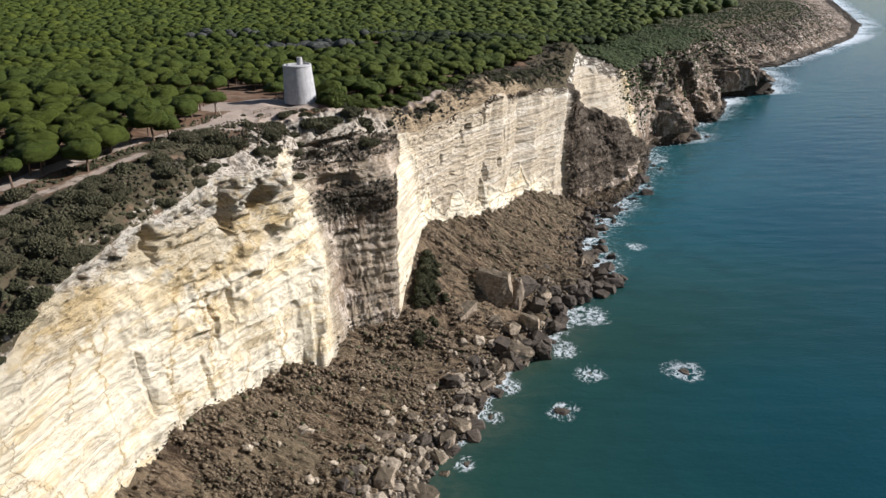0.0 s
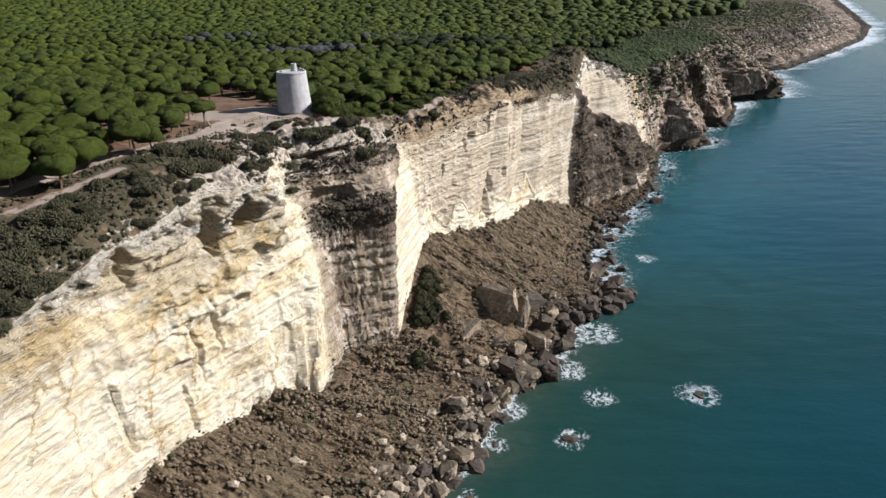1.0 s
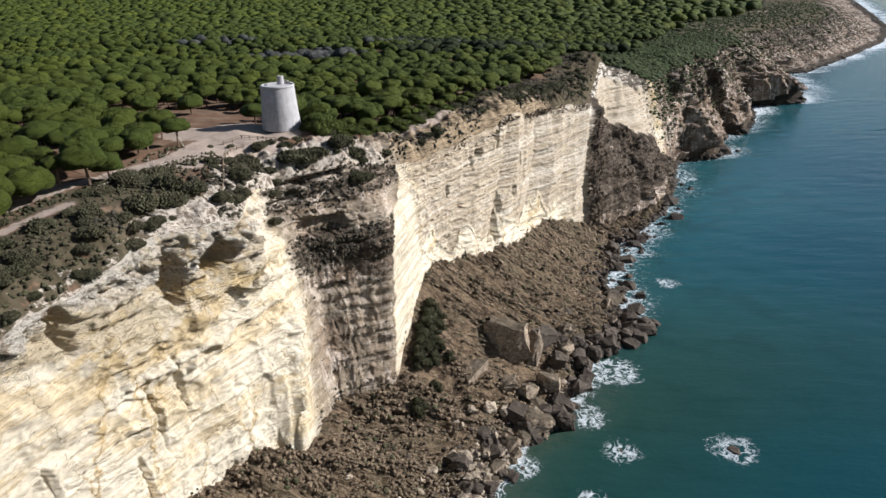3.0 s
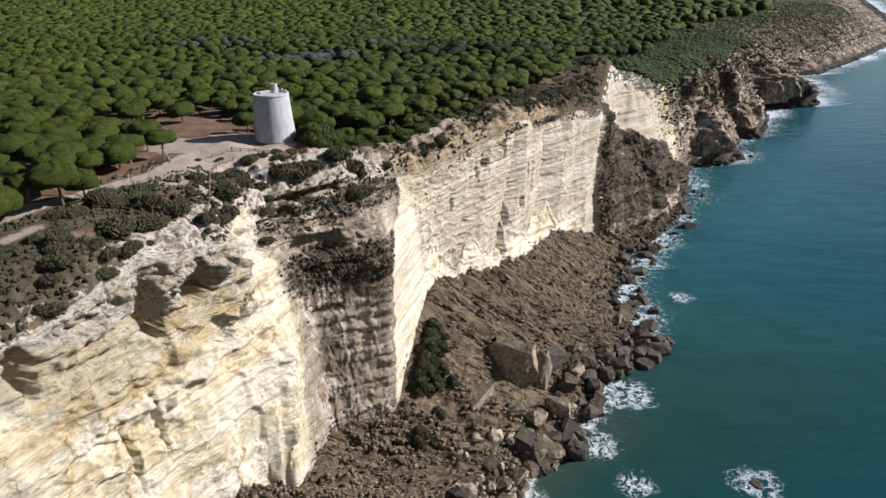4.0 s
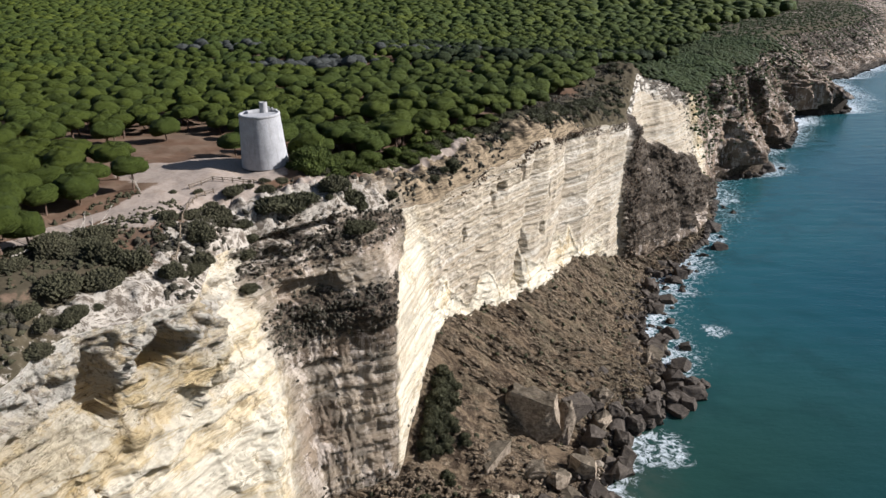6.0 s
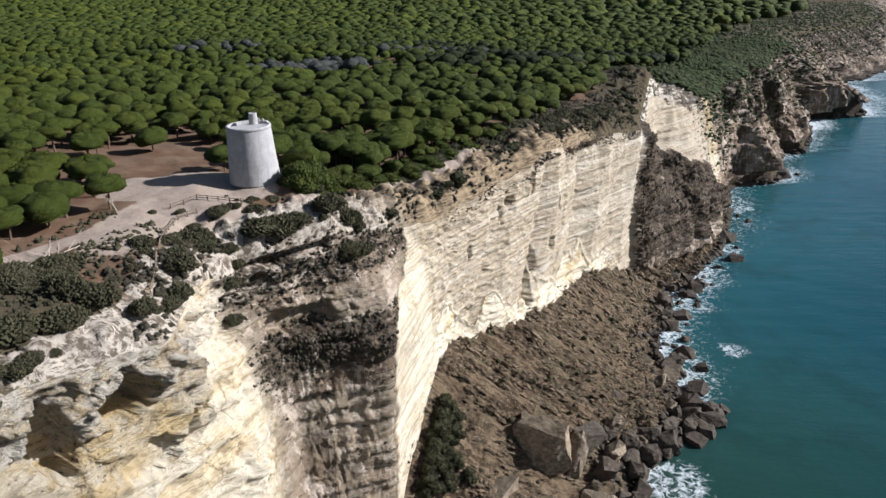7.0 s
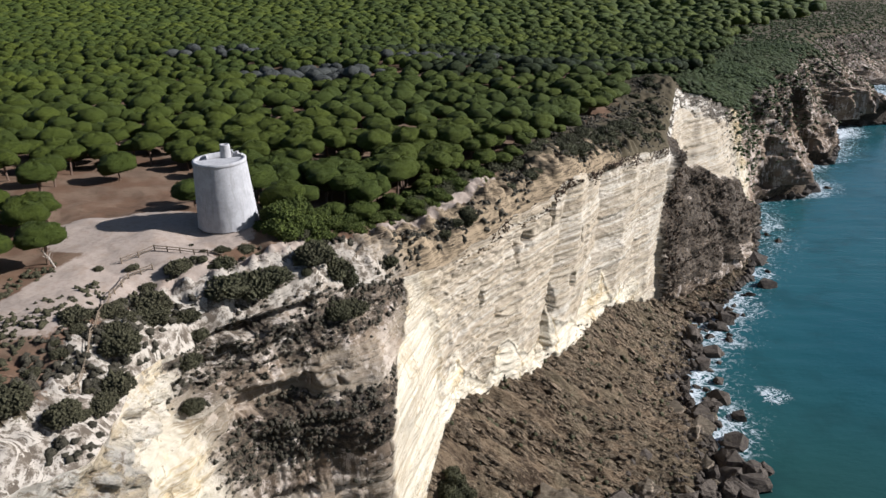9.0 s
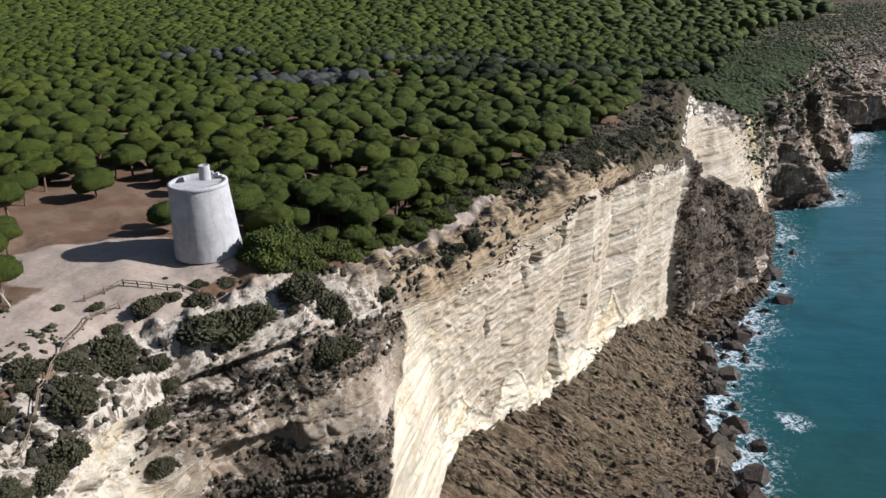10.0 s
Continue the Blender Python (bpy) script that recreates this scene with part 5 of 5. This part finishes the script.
count = 0
while count < 112:                                   # the band between the pines and the edge
    i = rng.randrange(len(S))
    if not 84 < E[i, 1] < 203:
        continue
    inn = 27 * rng.random() ** 1.35
    x, y = E[i, 0] - NE[i, 0] * inn, E[i, 1] - NE[i, 1] * inn
    if on_track(x, y) or math.hypot((x + 66) / 17, (y - 217) / 14) < 1 or (y > 156 and inn < 17) or math.hypot((x + 68) / 9, (y - 198) / 15) < 1:
        continue
    place_bush(x, y, rng.uniform(1.0, 3.0), rng.uniform(0.55, 0.85))
    count += 1
count = 0
while count < 26:                                     # scattered over the weathered rim before the tower
    i = rng.randrange(len(S))
    if not 150 < E[i, 1] < 222:
        continue
    inn = rng.uniform(1.0, 13)
    x, y = E[i, 0] - NE[i, 0] * inn, E[i, 1] - NE[i, 1] * inn
    if on_track(x, y) or math.hypot((x + 64) / 13, (y - 219) / 10) < 1:
        continue
    place_bush(x, y, rng.uniform(0.6, 2.0), rng.uniform(0.55, 0.85))
    count += 1
rim_bushes = []
while len(rim_bushes) < 190:                          # along the rim beyond the tower
    i = rng.randrange(len(S))
    if not 236 < E[i, 1] < 420:
        continue
    inn = rng.uniform(2.5, 15)
    x, y = E[i, 0] - NE[i, 0] * inn, E[i, 1] - NE[i, 1] * inn
    if on_track(x, y) or (E[i, 1] < 292 and inn < 10.5 and rng.random() < 0.85):
        continue
    rim_bushes.append(far_bush(x, y, rng.uniform(1.0, 2.7), rng.uniform(0.6, 0.9)))
v, f = merge(rim_bushes)
tagged(mesh_object("rim_bushes", v, f.tolist(), M_BUSH), "dark low bushes crowded along the rim beyond the tower", "bushes", kind="stuff")


def strew(name, points, sizes, material, label, seed, squash=0.7, jitter=0.4, per=1):
    gen = np.random.default_rng(seed)
    pts = np.repeat(points, per, 0)
    rad = gen.uniform(*sizes, len(pts))
    if per > 1:
        pts = pts + gen.normal(size=pts.shape) * rad[:, None] * np.array((0.8, 0.8, 0.35))
    v, f = clumps(gen, pts, rad, squash, jitter)
    tagged(mesh_object(name, v, f.tolist(), material, None, False), label, "scrub", kind="stuff")


def strew_streaks(name, points, ways, size, material, label, seed):
    """Tussocks drawn out down the slope."""
    gen = np.random.default_rng(seed)
    n = len(points)
    rad = gen.uniform(size[0], size[1], n)[:, None, None]
    ways = ways / (np.linalg.norm(ways, axis=1)[:, None] + 1e-9)
    side = np.cross(ways, np.array((0, 0, 1.0)) + gen.normal(0, 0.15, (n, 3)))
    side /= np.linalg.norm(side, axis=1)[:, None] + 1e-9
    up = np.cross(side, ways)
    v = OCTA_V[None] * (1 + 0.35 * gen.uniform(-1, 1, (n, 6, 1))) * rad
    v = v[:, :, :1] * ways[:, None] * gen.uniform(1.2, 2.2, (n, 1, 1)) + v[:, :, 1:2] * side[:, None] * 0.42 + v[:, :, 2:] * up[:, None] * gen.uniform(0.45, 0.95, (n, 1, 1)) + points[:, None]
    f = OCTA_F[None] + np.arange(n)[:, None, None] * 6
    tagged(mesh_object(name, v.reshape(-1, 3), f.reshape(-1, 3).tolist(), material), label, "scrub", kind="stuff")


def strew_tufts(name, points, size, tall, material, label, seed):
    """Small pointed tussocks, crowded."""
    gen = np.random.default_rng(seed)
    n = len(points)
    rad = gen.uniform(size[0], size[1], n)[:, None, None]
    v = OCTA_V[None] * (1 + 0.35 * gen.uniform(-1, 1, (n, 6, 1))) * np.array((1, 1, tall)) * rad
    ang = gen.uniform(0, 6.28, (n, 1))
    x, y = v[:, :, 0] * np.cos(ang) - v[:, :, 1] * np.sin(ang), v[:, :, 0] * np.sin(ang) + v[:, :, 1] * np.cos(ang)
    lean = gen.normal(0, 0.25, (n, 2, 1))
    v = np.stack([x + lean[:, 0] * v[:, :, 2], y + lean[:, 1] * v[:, :, 2], v[:, :, 2]], 2) + points[:, None]
    f = OCTA_F[None] + np.arange(n)[:, None, None] * 6
    tagged(mesh_object(name, v.reshape(-1, 3), f.reshape(-1, 3).tolist(), material, None, False), label, "scrub", kind="stuff")


gen = np.random.default_rng(41)
# brown scrub over the slope
rows_ = np.nonzero((F[:, 1] > 92) & (F[:, 1] < 430))[0]
i, j = gen.choice(rows_, 90000), (gen.beta(1.05, 1.3, 90000) * NS * 0.94).astype(int)
chance = smooth(fbm(S[i] * 0.55, j * 0.04, 83, 3), -0.15, 0.6) + 0.06      # rows of shrubs that run downhill
ok = gen.random(len(i)) < chance
i, j = i[ok], j[ok]
pts = SLOPE[i, j] + gen.normal(size=(len(i), 3)) * np.array((0.3, 0.3, 0.0))
ways = SLOPE[i, np.minimum(j + 6, NS)] - SLOPE[i, j]
strew("brown_shrubs", pts[:900], (0.3, 1.0), M_BUSH, "low olive shrubs scattered down the slope", 47, 0.9, 0.25)
strew_streaks("dry_scrub", pts[900:23000], ways[900:23000], (0.35, 0.95), M_DRY, "dry brown grass and scrub covering the slope under the cliff", 42)
near_ = np.nonzero(F[i, 1] < 205)[0][:7000]
strew("slope_shrubs", pts[near_] + gen.normal(size=(len(near_), 3)) * np.array((0.6, 0.6, 0.0)), (0.25, 0.75), M_DRY, "dry brown shrubs crowded over the near slope", 51, 0.8, 0.45)
# dark scrub on the weathered parts of the face
w_ = np.clip(VEG_SHADE - 0.25, 0, 1) * (1 - 0.8 * wedge) * (1 + 1.5 * dark_face * smooth(z, 58, 64))
w_ = (w_ * (NEAR[:, None] * 0.8 + 0.2)).reshape(-1)
pick = gen.choice(len(w_), 3700, p=w_ / w_.sum())
strew_tufts("ledge_scrub", FACE.reshape(-1, 3)[pick], (0.15, 0.6), 1.1, M_LEDGE, "dark dry scrub clinging to the ledges of the cliff", 43)
# scrub hanging over the crumbled rim of the bedded face
high_ = FACE[:, :, 2] / FACE[:, :, 2].max(axis=1, keepdims=True)
w_ = smooth(high_, 0.945, 0.985) * smooth(FACE[:, :, 1], 235, 290) * (1 - smooth(FACE[:, :, 1], 345, 358))
w_ = (w_ * smooth(fbm(FACE[:, :, 1] * 0.12, FACE[:, :, 2] * 0.3, 97, 3), -0.25, 0.35) * np.gradient(S)[:, None]).reshape(-1)
pick = np.random.default_rng(97).choice(len(w_), 1300, p=w_ / w_.sum())
strew_tufts("rim_scrub", FACE.reshape(-1, 3)[pick], (0.2, 0.5), 0.7, M_BROWN, "dark dry scrub hanging over the crumbled cliff rim", 98)
w_ = (np.clip(wedge - 0.3, 0, 1) * smooth(z, 10, 20) * np.gradient(S)[:, None]).reshape(-1)
pick = gen.choice(len(w_), 3200, p=w_ / w_.sum())
strew_tufts("spur_scrub", FACE.reshape(-1, 3)[pick], (0.25, 0.6), 0.9, M_BROWN, "dark brown dry scrub covering the spur at the cliff foot", 48)
# low green scrub between the bushes
rows_ = np.nonzero((E[:, 1] > 84) & (E[:, 1] < 206))[0]
i, d_ = gen.choice(rows_, 4500), gen.uniform(0.5, 30, 4500)
cand = np.stack([E[i, 0] - NE[i, 0] * d_, E[i, 1] - NE[i, 1] * d_], 1)
good = [(x, y, ground_at(x, y, (0, 1))) for x, y in cand if not on_track(x, y) and math.hypot((x + 66) / 17, (y - 217) / 14) > 1 and not (y > 150 and inland_of(x, y) < 12)]
rows_ = np.nonzero((E[:, 1] > 145) & (E[:, 1] < 425))[0]
i = gen.choice(rows_, 10000)
d_ = gen.uniform(0.03, 1, 10000) * np.where(E[i, 1] > 290, 29, 12)
keep_ = (E[i, 1] > 290) | (gen.random(10000) < 0.4)
i, d_ = i[keep_], d_[keep_]
cand = np.stack([E[i, 0] - NE[i, 0] * d_, E[i, 1] - NE[i, 1] * d_], 1)
thick = fbm(cand[:, 0] * 0.16, cand[:, 1] * 0.16, 91, 3) > 0.02 - 0.32 * smooth(cand[:, 1], 285, 320)
dry = [(x, y, ground_at(x, y, (0, 1))) for x, y in cand[thick] if not on_track(x, y) and math.hypot((x + 64) / 13, (y - 219) / 10) > 1]
strew_tufts("rim_scrub", np.array([h[0][:] for *_, h in dry if h]), (0.3, 0.95), 0.9, M_LEDGE, "low dry scrub between the weathered rocks of the rim", 49)
strew_tufts("low_scrub", np.array([h[0][:] for *_, h in good if h]), (0.2, 0.75), 1.0, M_BUSH, "low dark green scrub between the tracks and the cliff edge", 44)
# the far hillside
i, d_ = gen.choice(np.nonzero((E[:, 1] > 405) & (E[:, 1] < 2200))[0], 21000), gen.uniform(0, 1, 21000) ** 1.2
d_ = d_ * (16 + 0.42 * np.maximum(E[i, 1] - 380, 0))
far_pts = np.stack([E[i, 0] - NE[i, 0] * d_, E[i, 1] - NE[i, 1] * d_], 1)
hits_ = [ground_at(x, y, (0,)) for x, y in far_pts]
far_pts = np.array([h[0][:] for h in hits_ if h])
strew_tufts("hill_scrub", far_pts, (1.0, 3.0), 0.55, M_HILL, "dark green scrub covering the distant hillside", 45)
w_ = (smooth(ys, 425, 445) * (1 - smooth(ys, 1900, 2200)))[:, None] * (1.02 - col) ** 2.2 * np.gradient(S)[:, None]
pick = gen.choice(w_.size, 12000, p=(w_ / w_.sum()).reshape(-1))
strew_tufts("cliff_scrub", FACE.reshape(-1, 3)[pick], (0.7, 1.9), 0.6, M_HILL, "dark scrub on the distant rocky cliffs", 46)


# ---- the fence along the track ----
def rail_fence(points, tall=1.0):
    fence = tagged(new("rail_fence"), "weathered wooden post and rail fence beside the sandy track", "fence")
    last = None
    for x, y in points:
        hit = ground_at(x, y, (0, 1))
        if hit is None:
            continue
        b = bmesh.new()
        tube(b, hit[0] - Vector((0, 0, 0.3)), hit[0] + Vector((0, 0, tall + 0.1)), 0.11, 0.10, 8)
        part("post", b, M_WOOD, fence)
        if last is not None:
            for h_ in (0.5, 0.95):
                b = bmesh.new()
                tube(b, last + Vector((0, 0, h_ * tall)), hit[0] + Vector((0, 0, h_ * tall)), 0.075, 0.075, 7)
                part("rail", b, M_WOOD, fence)
        last = hit[0]


def along(pts, gap):
    out = []
    for (x0, y0), (x1, y1) in zip(pts, pts[1:]):
        n_ = max(1, round(math.hypot(x1 - x0, y1 - y0) / gap))
        out += [(x0 + (x1 - x0) * k / n_, y0 + (y1 - y0) * k / n_) for k in range(n_)]
    return out + [pts[-1]]


rail_fence(along([(-56, 176), (-57.5, 183), (-60, 190), (-62.5, 198), (-63, 203), (-60.5, 206)], 2.2))
rail_fence(along([(-66, 206.5), (-62.5, 211), (-58, 211), (-51, 211.5)], 2.4))
rail_fence(along([(-31.5, 221), (-30, 226), (-26, 233), (-21, 239)], 2.4))


# ---- dead wood beside the track ----
M_DEAD = make_wood("bleached_wood", (0.42, 0.36, 0.29))


def dead_wood(name, label, foot, tip, radius, forks, seed):
    """A bare trunk with its branches as parts."""
    rng_ = random.Random(seed)
    thing = tagged(new(name), label, "dead tree")
    foot, tip = Vector(foot), Vector(tip)
    b = bmesh.new()
    mid_ = (foot + tip) / 2 + Vector((rng_.uniform(-0.3, 0.3), rng_.uniform(-0.3, 0.3), rng_.uniform(0, 0.2)))
    tube(b, foot, mid_, radius, radius * 0.75, 8)
    tube(b, mid_, tip, radius * 0.75, radius * 0.3, 8)
    part("trunk", b, M_DEAD, thing)
    along_ = tip - foot
    for k in range(forks):
        t_ = 0.35 + 0.6 * k / forks
        base_ = foot + along_ * t_
        way_ = (along_.normalized() * 0.7 + Vector((rng_.uniform(-1, 1), rng_.uniform(-1, 1), rng_.uniform(0.1, 0.7)))).normalized()
        b = bmesh.new()
        far_ = base_ + way_ * along_.length * rng_.uniform(0.2, 0.38)
        tube(b, base_, far_, radius * 0.4, radius * 0.16, 6)
        tube(b, base_.lerp(far_, 0.5), far_ + Vector((rng_.uniform(-0.6, 0.6), rng_.uniform(-0.6, 0.6), 0.4)), radius * 0.22, radius * 0.08, 5)
        part("branch", b, M_DEAD, thing)
    return thing


def on_ground(x, y, lift):
    return ground_at(x, y, (0, 1))[0] + Vector((0, 0, lift))


dead_wood("fallen_tree", "pale bleached fallen dead pine lying by the scrub", on_ground(-76.5, 172.2, 0.25), on_ground(-71.5, 185.0, 0.5), 0.26, 5, 3)
dead_wood("fallen_tree", "pale bleached fallen dead pine lying by the scrub", on_ground(-79.5, 168.5, 0.2), on_ground(-75.0, 179.0, 0.4), 0.2, 3, 4)
dead_wood("dead_tree", "small bare leaning dead tree on the sand", on_ground(-75.5, 203.5, -0.3), on_ground(-77.0, 203.0, 3.6), 0.16, 6, 5)
